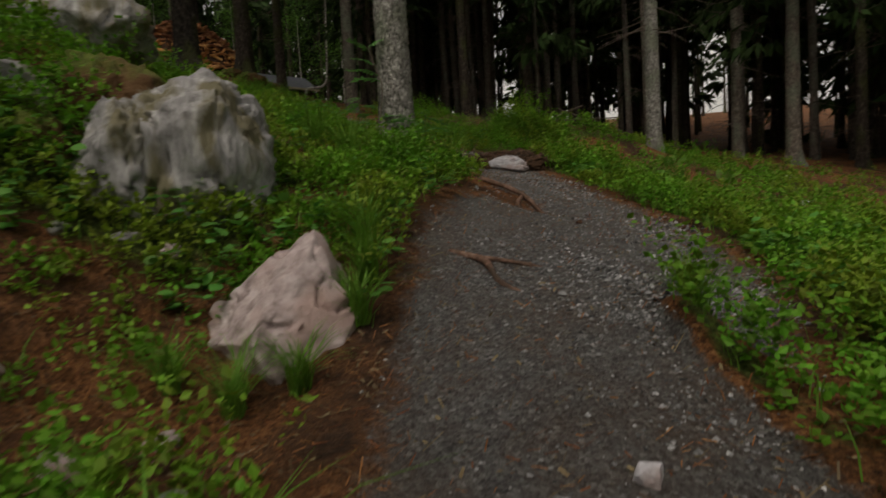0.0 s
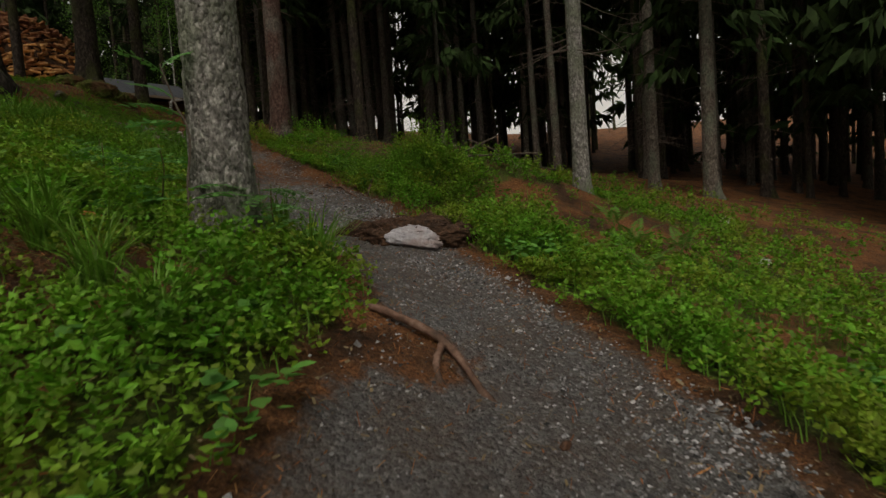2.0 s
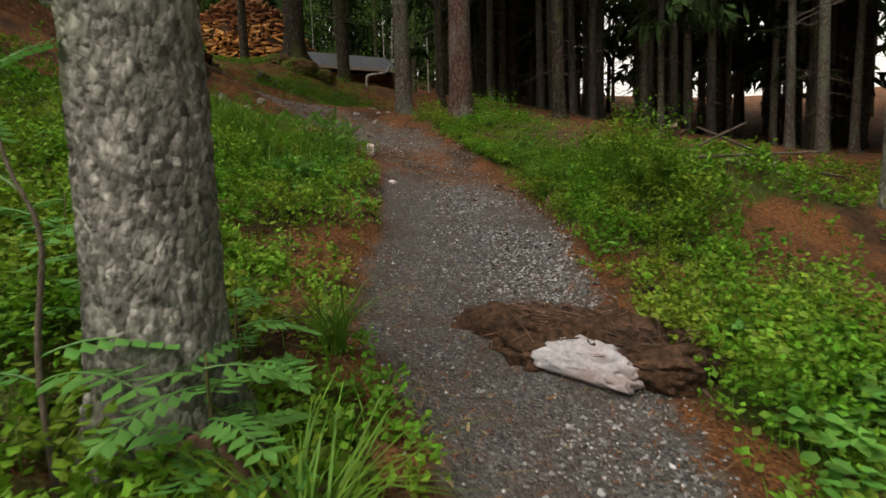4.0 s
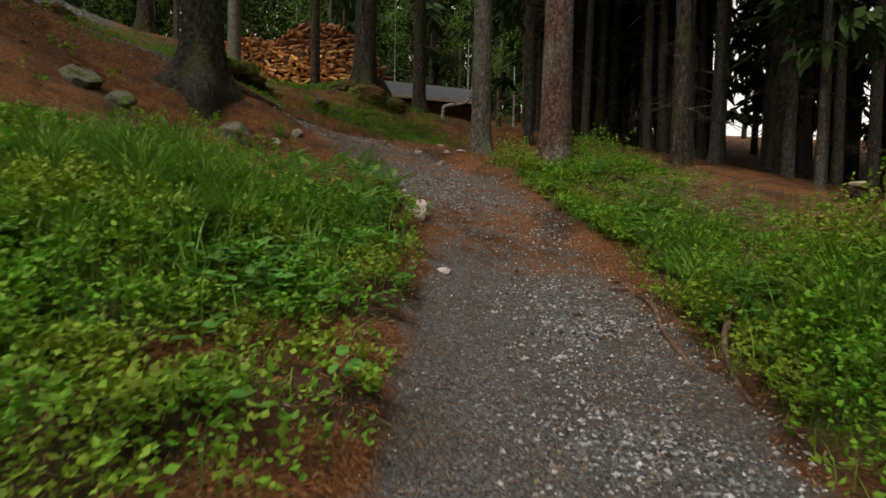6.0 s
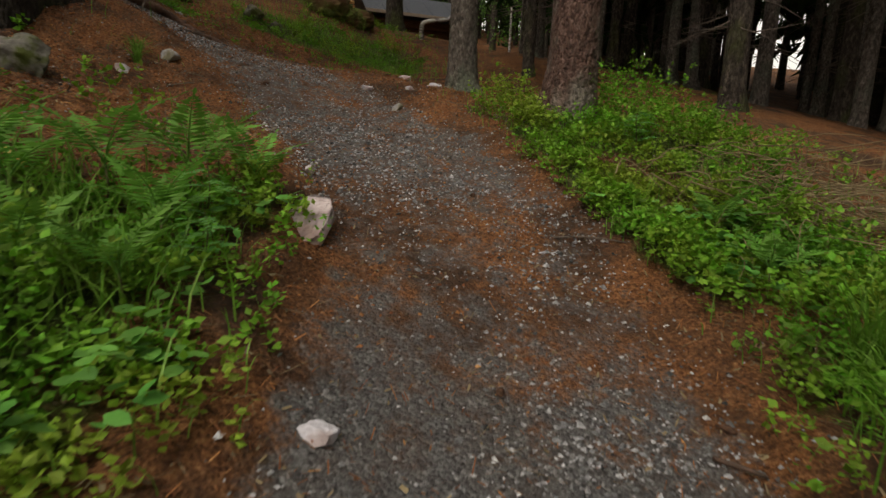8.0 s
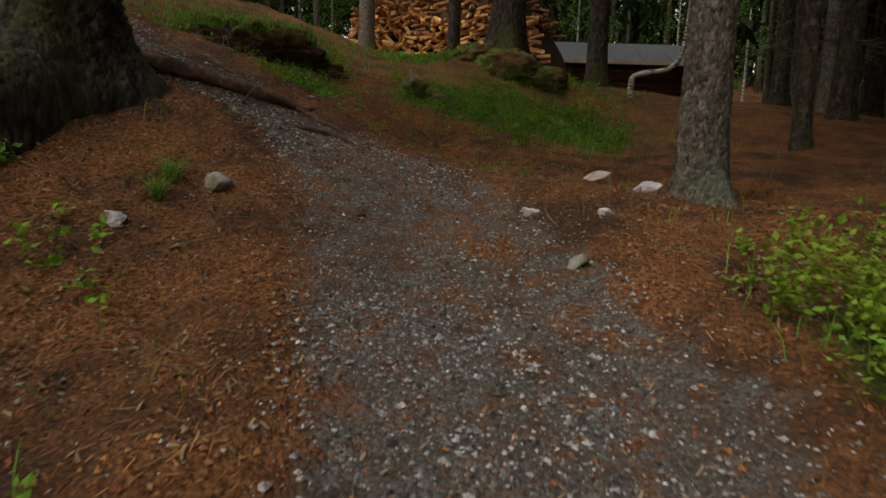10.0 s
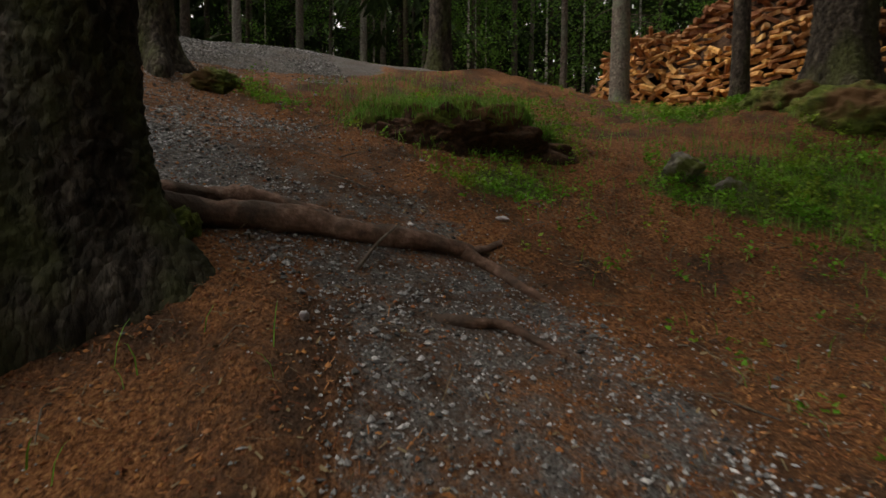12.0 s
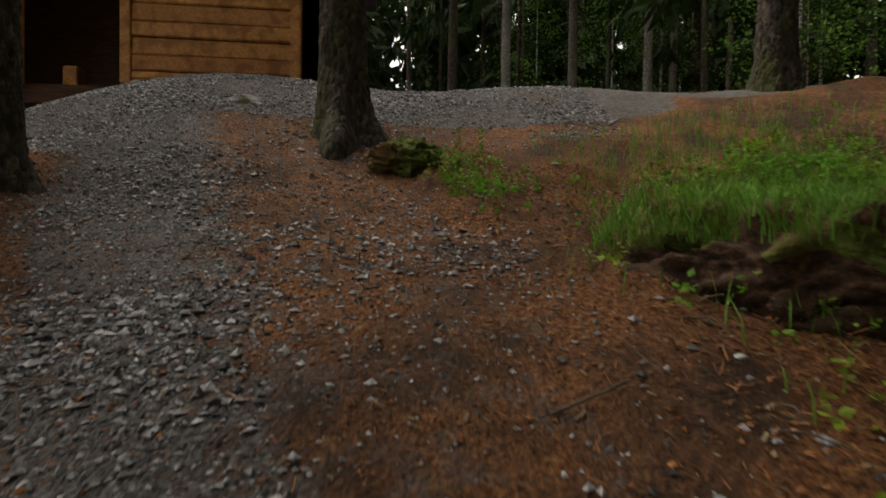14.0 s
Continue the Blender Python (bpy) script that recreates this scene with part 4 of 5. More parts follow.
root_thing("tree_root", [root_line([(-0.57, 1.15, 0.12), (-0.36, 1.08, 0.05), (-0.16, 1.12, 0.0), (0.02, 1.06, -0.06)], 0.085, 0.04, 8)], "buttress root at the foot of a grey spruce")
root_thing("tree_root", [root_line([(0.25, 3.2, 0.06), (0.45, 3.02, 0.12), (0.7, 2.8, 0.14), (1.0, 2.65, 0.12), (1.35, 2.5, 0.02)], 0.022, 0.014, 9), root_line([(0.3, 3.05, 0.06), (0.5, 2.78, 0.1), (0.62, 2.6, 0.04), (0.75, 2.45, -0.02)], 0.016, 0.009, 12), root_line([(0.95, 2.72, 0.11), (1.25, 2.4, 0.06), (1.45, 2.1, -0.02)], 0.016, 0.008, 13)], "dark matted roots over a hump in the trail")
root_thing("tree_root", [root_line([(0.88, 7.75, 0.0), (0.95, 7.35, 0.02), (0.93, 6.86, 0.02), (0.98, 6.4, 0.0), (1.02, 5.9, -0.03)], 0.022, 0.014, 10)], "thin red-brown root along the trail's edge")
root_thing("tree_root", [root_line([(1.45, 7.0, 0.12), (1.3, 6.7, 0.05), (1.22, 6.3, 0.02), (1.2, 5.8, -0.03)], 0.025, 0.015, 11)], "bare red-brown root below the bank")


def stick(x0, y0, x1, y1, radius, seed, words, mat=DEADWOOD, rise=0.0, name="stick", lift=0.0):
    z0, z1 = ground_z(x0, y0) + radius + lift, ground_z(x1, y1) + radius + rise + lift
    r = np.random.default_rng(seed)
    mid = [(x0 + x1) / 2 + r.normal(0, 0.02), (y0 + y1) / 2 + r.normal(0, 0.02), (z0 + z1) / 2 + r.uniform(0, 0.02)]
    v, q, t = tube(curve([(x0, y0, z0), mid, (x1, y1, z1)], 9), np.linspace(radius, radius * 0.6, 9), 7, 0.15, seed)
    tagged(part(name, mesh_of(name, v, [q, t], mat)), words, "stick")


stick(-3.3, 8.34, -2.74, 8.27, 0.024, 1, "barkless yellow stick on needle litter", SPLIT)
stick(-5.42, 12.62, -5.6, 12.98, 0.012, 2, "short grey stick leaning on a root", rise=0.15)
stick(0.66, 7.96, 0.82, 7.86, 0.012, 3, "broken brown stick at the trail's edge", ROOT)
stick(0.02, 9.6, 0.5, 9.55, 0.008, 4, "thin twig lying on trail gravel")
for n, (x, y, a) in enumerate(((-4.3, 11.6, 0.4), (-3.7, 10.7, 1.2), (-2.1, 12.6, 2.2), (-3.9, 13.6, 0.2), (-7.1, 13.2, 1.9), (-6.6, 12.9, 0.9), (-8.4, 11.6, 2.6), (-3.0, 14.6, 0.7), (-5.2, 15.2, 2.0), (-6.9, 11.4, 1.0), (-1.0, 12.5, 2.8), (2.6, 9.2, 0.6), (3.2, 8.6, 2.4), (2.9, 10.4, 1.4))):
    stick(x, y, x + 0.3 * math.cos(a), y + 0.3 * math.sin(a), 0.007, 20 + n, "thin dead twig on the forest floor")
for n, (x0, y0, x1, y1, rise) in enumerate(((2.9, 6.3, 4.4, 6.2, 0.25), (3.0, 6.6, 4.0, 7.2, 0.45), (3.3, 5.9, 4.9, 6.6, 0.1), (3.8, 6.0, 3.4, 7.3, 0.35))):
    stick(x0, y0, x1, y1, 0.022, 60 + n, "bare fallen branch in low bilberry", rise=rise, name="fallen_branch", lift=0.14)

v, f = rock_shape((0.78, 0.34, 0.2), 95, 6, 0, 0.08)
v = v + unit(v / np.array([0.78, 0.34, 0.2])) * (0.06 * fbm(v * 5, 4, 3) + 0.03 * fbm(v * 18, 8, 3))[:, None]
hump = thing("root_hump", pose(0.83, 2.68, ground_z(0.83, 2.68) - 0.05, 0, 0, -30), "hump of dark soil and matted roots across the trail", "root hump")
part("soil_mound", mesh_of("soil_mound", v, f, SOIL), hump)
pieces = []
r = np.random.default_rng(96)
for n in range(170):
    a, c = r.uniform(0, 6.28), r.uniform(0.1, 0.95)
    at = np.array([0.76 * math.cos(a) * c, 0.33 * math.sin(a) * c, 0.19 * math.sqrt(max(0.0, 1 - c * c)) + 0.015])
    way = r.normal(0, 1, 3) * [1, 0.6, 0.25]
    way = way / np.linalg.norm(way) * r.uniform(0.06, 0.2)
    pieces.append(tube(curve([at - way, at + [0, 0, 0.012] + r.normal(0, 0.012, 3), at + way - [0, 0, 0.02]], 5), np.linspace(0.0045, 0.002, 5), 4, close=False))
tagged(part("root_fibres", mesh_of("root_fibres", *join(pieces), ROOT), hump), kind="stuff")

# A heap of dry brush on the bank, and a rotten stump beyond it.
pieces = []
for n in range(260):
    x, y, a = rng.normal(1.75, 0.5), rng.normal(10.4, 0.35), rng.normal(-0.35, 1.0)
    ln, z = rng.uniform(0.3, 0.9), ground_z(x, y) + rng.uniform(0.03, 0.3)
    way = np.array([math.cos(a), math.sin(a), rng.normal(-0.1, 0.15)])
    pieces.append(tube(curve([np.array([x, y, z]), np.array([x, y, z]) + way * ln * 0.5 + rng.normal(0, 0.07, 3), np.array([x, y, z]) + way * ln + rng.normal(0, 0.05, 3)], 6), np.linspace(0.006, 0.002, 6), 4, close=False))
tagged(part("brush_heap", mesh_of("brush_heap", *join(pieces), DRYGRASS)), "tangled heap of dry brown brush on the bank", "brush", kind="stuff")
v, f = rock_shape((0.3, 0.24, 0.26), 77, 4, 4, 0.3)
stump = thing("rotten_stump", pose(5.15, 12.95, ground_z(5.15, 12.95)), "rotten tree stump with a pale broken top", "stump")
part("stump_body", mesh_of("stump_body", v, f, SOIL), stump, pose(0, 0, 0.1))
v, f = rock_shape((0.17, 0.14, 0.06), 78, 3, 5, 0.2)
part("broken_top", mesh_of("broken_top", v, f, FASCIA), stump, pose(-0.05, -0.05, 0.33), "pale bare broken wood")

# The mossy bank with a hollow under it.
bank_v, bank_f = rock_shape((1.35, 0.95, 0.55), 81, 6, 0, 0.08)
bank_v = bank_v + unit(bank_v) * (0.16 * fbm(bank_v * 2.2, 4, 4) + 0.03 * fbm(bank_v * 14, 8, 3))[:, None]
hollow = bump(bank_v[:, 0], bank_v[:, 2] * 2.0, 0.15, 0.05, 0.75, 0.45) * (bank_v[:, 1] < 0)
bank_v[:, 1] += 0.62 * hollow
under = np.clip(-bank_v[:, 2] / 0.3, 0, 1) * (bank_v[:, 1] < 0)
bank_v[:, 1] += 0.3 * under
bank_at = pose(-7.95, 14.95, ground_z(-7.1, 14.7) + 0.13, 0, 4, 66)
mid = bank_v[bank_f].mean(1)
sod = mid[:, 2] + 0.25 * mid[:, 1] > 0.16 + 0.2 * fbm(mid * 4, 6, 3)


def shell(v, f):
    """The faces given, with only the corners that they use."""
    used, back = np.unique(f, return_inverse=True)
    return v[used], back.reshape(f.shape)


bank = thing("mossy_bank", bank_at, "moss-grown bank with a dark hollow beneath it", "bank")
part("moss_cover", mesh_of("moss_cover", *shell(bank_v, bank_f[sod]), MOSS), bank)
part("soil_face", mesh_of("soil_face", *shell(bank_v, bank_f[~sod]), SOIL), bank, pose(0, 0, 0), "bare dark soil")


# ---- low plants ----
def scatter(count, x0, x1, y0, y1, seed, power=1.0, weight=greenness):
    """Places in a field, thick where weight is high."""
    r = np.random.default_rng(seed)
    x, y = r.uniform(x0, x1, count), r.uniform(y0, y1, count)
    keep = r.uniform(0, 1, count) < weight(x, y) ** power
    x, y = x[keep], y[keep]
    return x, y, land(x, y), r


def leaf_quads(c, a, b, ln, wd, fold=0.25):
    """Folded leaves: from c along a, as wide as wd along b."""
    up = np.cross(a, b)
    return np.stack([c, c + a * ln * 0.5 + b * wd + up * wd * fold, c + a * ln, c + a * ln * 0.5 - b * wd + up * wd * fold], 1).reshape(-1, 3)


CELLS = np.random.default_rng(55).uniform(0, 1, (64, 64, 3))


def clumps(x, y, cell):
    """Round clumps on an uneven grid: how near the clump's middle a place is, 0 to 1, and the clump's vigour, 0 to 1."""
    i, j = np.floor(x / cell).astype(int), np.floor(y / cell).astype(int)
    best, vigour = np.full(x.shape, 9.0), np.zeros(x.shape)
    for di in (-1, 0, 1):
        for dj in (-1, 0, 1):
            c = CELLS[(i + di) % 64, (j + dj) % 64]
            d = np.hypot((i + di + c[..., 0]) * cell - x, (j + dj + c[..., 1]) * cell - y) / cell
            vigour = np.where(d < best, c[..., 2], vigour)
            best = np.minimum(best, d)
    return np.clip(1 - (best / 0.68) ** 2, 0, 1), vigour


def bilberry(x0, x1, y0, y1, count, seed, leaf, per=13, tall=0.22, cell=0.4):
    x, y, z, r = scatter(count, x0, x1, y0, y1, seed)
    dome, vigour = clumps(x + 0.08 * fbm2(x, y, 4, 61, 2), y + 0.08 * fbm2(x, y, 4, 62, 2), cell)
    keep = r.uniform(0, 1, len(x)) < 0.3 + 1.2 * dome
    x, y, z, dome, vigour = x[keep], y[keep], z[keep], dome[keep], vigour[keep]
    n = len(x)
    lump = np.clip(0.85 + 0.9 * fbm2(x, y, 1.4, 31, 3), 0.35, 1.7) * (0.3 + 1.1 * dome * (0.55 + 0.8 * vigour))
    h = tall * lump * r.uniform(0.75, 1.15, n) * (1 + 1.1 * bump(x, y, 1.95, 6.3, 0.7, 1.5) + 0.9 * bump(x, y, 0.7, 11.7, 1.0, 0.6))
    lean = r.normal(0, 0.3, (n, 2))
    t = r.uniform(0.02, 1, (n, per)) ** 0.38
    base = np.stack([x, y, z], -1)[:, None]
    top = np.concatenate([lean * h[:, None], h[:, None]], 1)[:, None]
    c = base + top * t[..., None] + r.normal(0, 0.02, (n, per, 3))
    a = unit(r.normal(0, 1, (n, per, 3)) * [1, 1, 0.4] + [0, 0, 0.4])
    b = unit(np.cross(a, r.normal(0, 0.5, (n, per, 3)) + [0, 0, 1]))
    ln = leaf * r.uniform(0.65, 1.5, (n, per, 1))
    return leaf_quads(c.reshape(-1, 3), a.reshape(-1, 3), b.reshape(-1, 3), ln.reshape(-1, 1), ln.reshape(-1, 1) * 0.36)


near = [bilberry(-3.6, 2.6, -5.5, 9.5, 42000, 101, 0.036), bilberry(-1.0, 3.0, 9.0, 13.2, 8000, 102, 0.036), bilberry(-10.5, -3.0, 12.5, 21, 14000, 103, 0.034, 10, 0.12)]
v = np.concatenate(near)
tagged(part("bilberry_shrubs", mesh_of("bilberry_shrubs", v, np.arange(len(v)).reshape(-1, 4), BILBERRY, False)), "bright green knee-low bilberry shrubs covering the banks", "shrub", kind="stuff")
v = np.concatenate([bilberry(-9, -3.4, -6, 10.5, 12000, 104, 0.055, 9), bilberry(2.4, 12, -6, 14, 24000, 105, 0.047, 11)])
tagged(part("bilberry_carpet", mesh_of("bilberry_carpet", v, np.arange(len(v)).reshape(-1, 4), BILBERRY, False)), "green bilberry carpet farther off under the trees", "shrub", kind="stuff")


def herbs(count, seed, weight):
    """Broad soft leaves on short stalks, a few to a plant."""
    x, y, z, r = scatter(count, -4, 3, -5.2, 10, seed, 1.0, weight)
    per, n = 6, len(x)
    c = np.stack([x, y, z + r.uniform(0.08, 0.2, n)], -1)[:, None] + r.normal(0, 0.03, (n, per, 3))
    a = unit(r.normal(0, 1, (n, per, 3)) * [1, 1, 0.2] + [0, 0, 0.12]).reshape(-1, 3)
    c = c.reshape(-1, 3)
    b = unit(np.cross(a, r.normal(0, 0.25, a.shape) + [0, 0, 1]))
    up = np.cross(b, a)
    ln = r.uniform(0.05, 0.105, (len(a), 1))
    rows = [c]
    for s, w2, lift in ((0.3, 0.32, 0.0), (0.68, 0.3, -0.05)):
        mid = c + a * ln * s
        rows += [mid + b * ln * w2 + up * ln * lift, mid - b * ln * w2 + up * ln * lift]
    v = np.stack([*rows, c + a * ln - up * ln * 0.14], 1).reshape(-1, 3)
    o = np.arange(len(a))[:, None] * 6
    return v, [o + [1, 2, 4, 3], np.concatenate([o + [0, 2, 1], o + [3, 4, 5]])]


v, f = herbs(9000, 210, lambda x, y: greenness(x, y) * np.clip(2.2 * fbm2(x, y, 0.9, 66, 3) + 0.1, 0, 1) * 0.75)
tagged(part("broad_herbs", mesh_of("broad_herbs", v, f, HERB, False)), "soft broad-leaved herbs among the bilberry", "herbs", kind="stuff")


def blades(x, y, z, r, tall, width, bend=0.7):
    """Grass blades that arch over, three segments each."""
    n = len(x)
    a = r.uniform(0, 2 * np.pi, n)
    h = tall * r.uniform(0.45, 1.15, n)
    out = np.stack([np.cos(a), np.sin(a), np.zeros(n)], -1)
    side = np.stack([-np.sin(a), np.cos(a), np.zeros(n)], -1) * width
    base = np.stack([x, y, z], -1)
    k = bend * r.uniform(0.3, 1.2, n)
    rows = []
    for s, w2 in ((0, 1.0), (0.4, 0.9), (0.75, 0.6)):
        c = base + out * (k * h * s**2)[:, None] + np.array([0, 0, 1]) * (h * (s - 0.28 * k * s**3))[:, None]
        rows += [c - side * w2, c + side * w2]
    tip = base + out * (k * h)[:, None] + np.array([0, 0, 1]) * (h * (1 - 0.35 * k))[:, None]
    v = np.stack([*rows, tip], 1).reshape(-1, 3)
    o = np.arange(n)[:, None] * 7
    q = np.concatenate([o + [0, 1, 3, 2], o + [2, 3, 5, 4]])
    return v, [q, o + [4, 5, 6]]


TUFTS = [(-2.9, 6.3, 0.5), (-3.2, 6.5, 0.5), (-2.4, 6.9, 0.45), (-2.75, 7.1, 0.45), (-3.5, 6.1, 0.5), (-2.3, 5.9, 0.4), (-3.1, 5.7, 0.45), (1.9, 6.5, 0.5), (1.6, 7.3, 0.4), (1.45, 8.1, 0.4), (2.1, 5.6, 0.5), (-2.6, 6.65, 0.5), (-2.75, 6.15, 0.45), (-2.2, 6.3, 0.45), (-3.0, 6.9, 0.5), (-1.95, 6.9, 0.35), (1.3, 7.6, 0.4), (1.5, 8.6, 0.45), (1.75, 6.0, 0.5), (2.2, 6.3, 0.45), (-1.15, -1.9, 0.35), (-0.9, -0.3, 0.35),
         (0.62, -2.35, 0.25), (0.45, -2.7, 0.25), (-0.15, 0.9, 0.4), (-0.35, 2.05, 0.32), (-1.25, 0.2, 0.4), (-1.6, 0.7, 0.4), (-4.35, 11.15, 0.2), (-4.2, 10.95, 0.18), (-2.4, 5.2, 0.3), (1.6, 2.9, 0.3), (2.6, 3.5, 0.35), (-3.4, 7.4, 0.45), (-1.5, -4.2, 0.35), (1.0, -3.2, 0.3), (-1.45, -2.86, 0.25), (-1.72, -2.88, 0.28), (-2.0, -2.75, 0.25), (-1.2, -2.5, 0.3), (-1.15, -2.2, 0.35)]
tuft_mesh = []
for k in range(3):
    r = np.random.default_rng(200 + k)
    n = 95
    d, a = 0.11 * np.sqrt(r.uniform(0, 1, n)), r.uniform(0, 6.28, n)
    tuft_mesh.append(mesh_of("grass_tuft", *blades(d * np.cos(a), d * np.sin(a), np.full(n, -0.01), r, 1.0, 0.0085, 0.8), GRASS, False))
for n, (x, y, s) in enumerate(TUFTS):
    s *= 1.3
    tagged(part("grass_tuft", tuft_mesh[n % 3], None, pose(x, y, ground_z(x, y), 0, 0, 67 * n) @ Matrix.Diagonal((s * 1.3, s * 1.3, s, 1))), "tuft of long arching green grass by the trail", "grass", "grass tufts")


def lawn(x, y):
    g = 0.28 * greenness(x, y)
    g = np.maximum(g, 0.9 * bump(x, y, -9.4, 15.5, 1.9, 1.15))
    g = np.maximum(g, 0.9 * bump(x, y, -4.6, 17.9, 1.8, 1.1, 0.3))
    g = np.maximum(g, 0.25 * bump(x, y, 2.6, 9.6, 1.6, 1.4))
    return np.clip(g, 0, 1) * (trail_off(x, y) > 0.05)


x, y, z, r = scatter(210000, -11, 6, -5, 20, 300, 1.0, lawn)
v, f = blades(x, y, z, r, 0.2, 0.0035)
tagged(part("grass", mesh_of("grass", v, f, GRASS, False)), "fine green grass among the low shrubs", "grass", kind="stuff")
x, y, z, r = scatter(60000, -4.5, 3.2, 1.5, 10, 302, 1.0, lambda x, y: np.clip(0.9 * bump(x, y, -3.0, 6.4, 1.0, 1.0) + 0.6 * bump(x, y, -2.4, 7.6, 0.6, 0.5) + 0.7 * bump(x, y, 2.1, 6.2, 0.5, 0.7) + 0.5 * bump(x, y, 1.6, 8.0, 0.3, 0.7), 0, 0.7) * (trail_off(x, y) > 0.2))
v, f = blades(x, y, z, r, 0.42, 0.0048, 0.85)
tagged(part("long_grass", mesh_of("long_grass", v, f, GRASS, False)), "long arching grass growing through the bilberry", "grass", kind="stuff")
r = np.random.default_rng(77)
tops = bank_v[bank_v[:, 2] + 0.25 * bank_v[:, 1] > 0.17]
tops = tops[r.integers(0, len(tops), 7000)] + r.normal(0, 0.02, (7000, 3)) * [1, 1, 0]
tops = (np.array(bank_at.to_3x3()) @ tops.T).T + np.array(bank_at.translation)
v, f = blades(tops[:, 0], tops[:, 1], tops[:, 2] - 0.02, r, 0.17, 0.004)
tagged(part("bank_grass", mesh_of("bank_grass", v, f, GRASS, False)), "short green grass growing on the mossy bank", "grass", kind="stuff")
x, y, z, r = scatter(9000, 1.2, 7, 7, 14, 301, 1.0, lambda x, y: 0.6 * np.exp(-((x - 2.6) / 2) ** 2 - ((y - 10) / 2) ** 2))
v, f = blades(x, y, z, r, 0.3, 0.003)
tagged(part("dry_grass", mesh_of("dry_grass", v, f, DRYGRASS, False)), "withered straw-brown grass on the bank", "grass", kind="stuff")


def frond(long, pairs, wide, leaf, seed, blunt=False):
    """A feathered leaf along +x, arching down: paired leaflets on a stalk."""
    r = np.random.default_rng(seed)
    s = np.linspace(0.22, 0.98, pairs)
    arch = lambda t: np.stack([long * t, 0 * t, long * (0.35 * t - 0.45 * t * t)], -1)
    c = arch(s)
    w = wide * np.sin(np.pi * (0.25 + 0.75 * s)) ** 0.8 if not blunt else np.full(pairs, wide)
    made = []
    for sign in (-1, 1):
        a = unit(np.stack([np.full(pairs, 0.45), np.full(pairs, sign * 1.0), r.normal(-0.15, 0.12, pairs)], -1))
        b = unit(np.cross(a, [0, 0, 1.0]))
        made.append(leaf_quads(c, a, b, w[:, None], np.full((pairs, 1), leaf), 0.15))
    tip = leaf_quads(c[-1:], np.array([[1.0, 0, -0.4]]), np.array([[0, 1.0, 0]]), np.array([[wide * 0.7]]), np.array([[leaf]]))
    v = np.concatenate([*made, tip])
    tv, tq, tt = tube(arch(np.linspace(0, 1, 8)), np.linspace(0.004, 0.0015, 8), 4, close=False)
    return join([(v, np.arange(len(v)).reshape(-1, 4), np.zeros((0, 3), int)), (tv, tq, tt)])


fern_leaf = [mesh_of("frond", *frond(0.36, 14, 0.088, 0.0085, k), FERN, False) for k in range(3)]
rowan_leaf = [mesh_of("leaf", *frond(0.27, 7, 0.085, 0.019, 9 + k, True), ROWAN, False) for k in range(2)]
fern_stalk = mesh_of("stalk", *join([tube([(0, 0, -0.03), (0.005, 0, 0.08), (0, 0.005, 0.17)], [0.006, 0.005, 0.004], 6)]), STEM)
rowan_stem = mesh_of("stem", *join([tube(curve([(0, 0, -0.03), (0.02, 0, 0.2), (0, 0.02, 0.42), (0.01, 0, 0.6)], 9), np.linspace(0.008, 0.004, 9), 6)]), STEM)


def fern_plant():
    plant = thing("fern", pose(0, 0, 0), "green fern with feathered fronds among bilberry", "fern", "ferns")
    stalk = part("stalk", fern_stalk, plant)
    for k in range(6):
        part("frond", fern_leaf[k % 3], stalk, pose(0, 0, 0.13 + 0.01 * k, 0, -30 - 9 * (k % 3), 60 * k + 11))
    return plant


def rowan_plant():
    plant = thing("rowan_sapling", pose(0, 0, 0), "rowan sapling with paired dark green leaflets", "sapling", "rowan saplings")
    stem = part("stem", rowan_stem, plant)
    for k in range(9):
        part("leaf", rowan_leaf[k % 2], stem, pose(0, 0, 0.16 + 0.05 * k, 0, -22 + 4 * k, 137 * k))
    return plant


fern_one, rowan_one = fern_plant(), rowan_plant()
FERNS = [(-2.0, 8.55, 1.33), (-1.85, 8.1, 1.17), (-2.3, 8.3, 1.33), (-1.65, 7.6, 1.01), (-2.45, 7.9, 1.25), (-1.95, 7.45, 1.09), (-2.1, 9.0, 1.09), (-2.7, 8.0, 1.17), (-1.72, 8.75, 1.01), (1.25, 9.2, 1.0), (1.1, 9.8, 0.9), (3.4, 2.4, 1.2), (4.6, 3.0, 1.2), (4.1, 3.7, 1.2), (2.7, 1.3, 1.0), (-3.6, 5.3, 1.0)]
for n, (x, y, s) in enumerate(FERNS):
    m = pose(x, y, ground_z(x, y), 0, 0, 40 * n) @ Matrix.Diagonal((s, s, s, 1))
    if n == 0:
        fern_one.matrix_basis = m
    else:
        copy_thing(fern_one, m).scale = (s, s, s)
ROWANS = [(-0.42, 0.98, 0.95), (-0.7, 1.85, 0.7), (-0.48, 1.35, 0.9), (-1.75, 8.35, 0.6), (-1.55, 8.0, 0.5), (0.75, 11.3, 0.7), (1.55, 6.9, 0.6), (-1.6, 2.1, 0.9), (-1.15, 1.7, 1.0), (1.95, 7.7, 0.6), (-1.5, 5.6, 0.5), (-1.75, 3.3, 0.7), (-2.0, 3.7, 0.8), (-1.9, 2.9, 0.7)]
for n, (x, y, s) in enumerate(ROWANS):
    m = pose(x, y, ground_z(x, y), 0, 0, 75 * n) @ Matrix.Diagonal((s, s, s, 1))
    if n == 0:
        rowan_one.matrix_basis = m
    else:
        copy_thing(rowan_one, m).scale = (s, s, s)

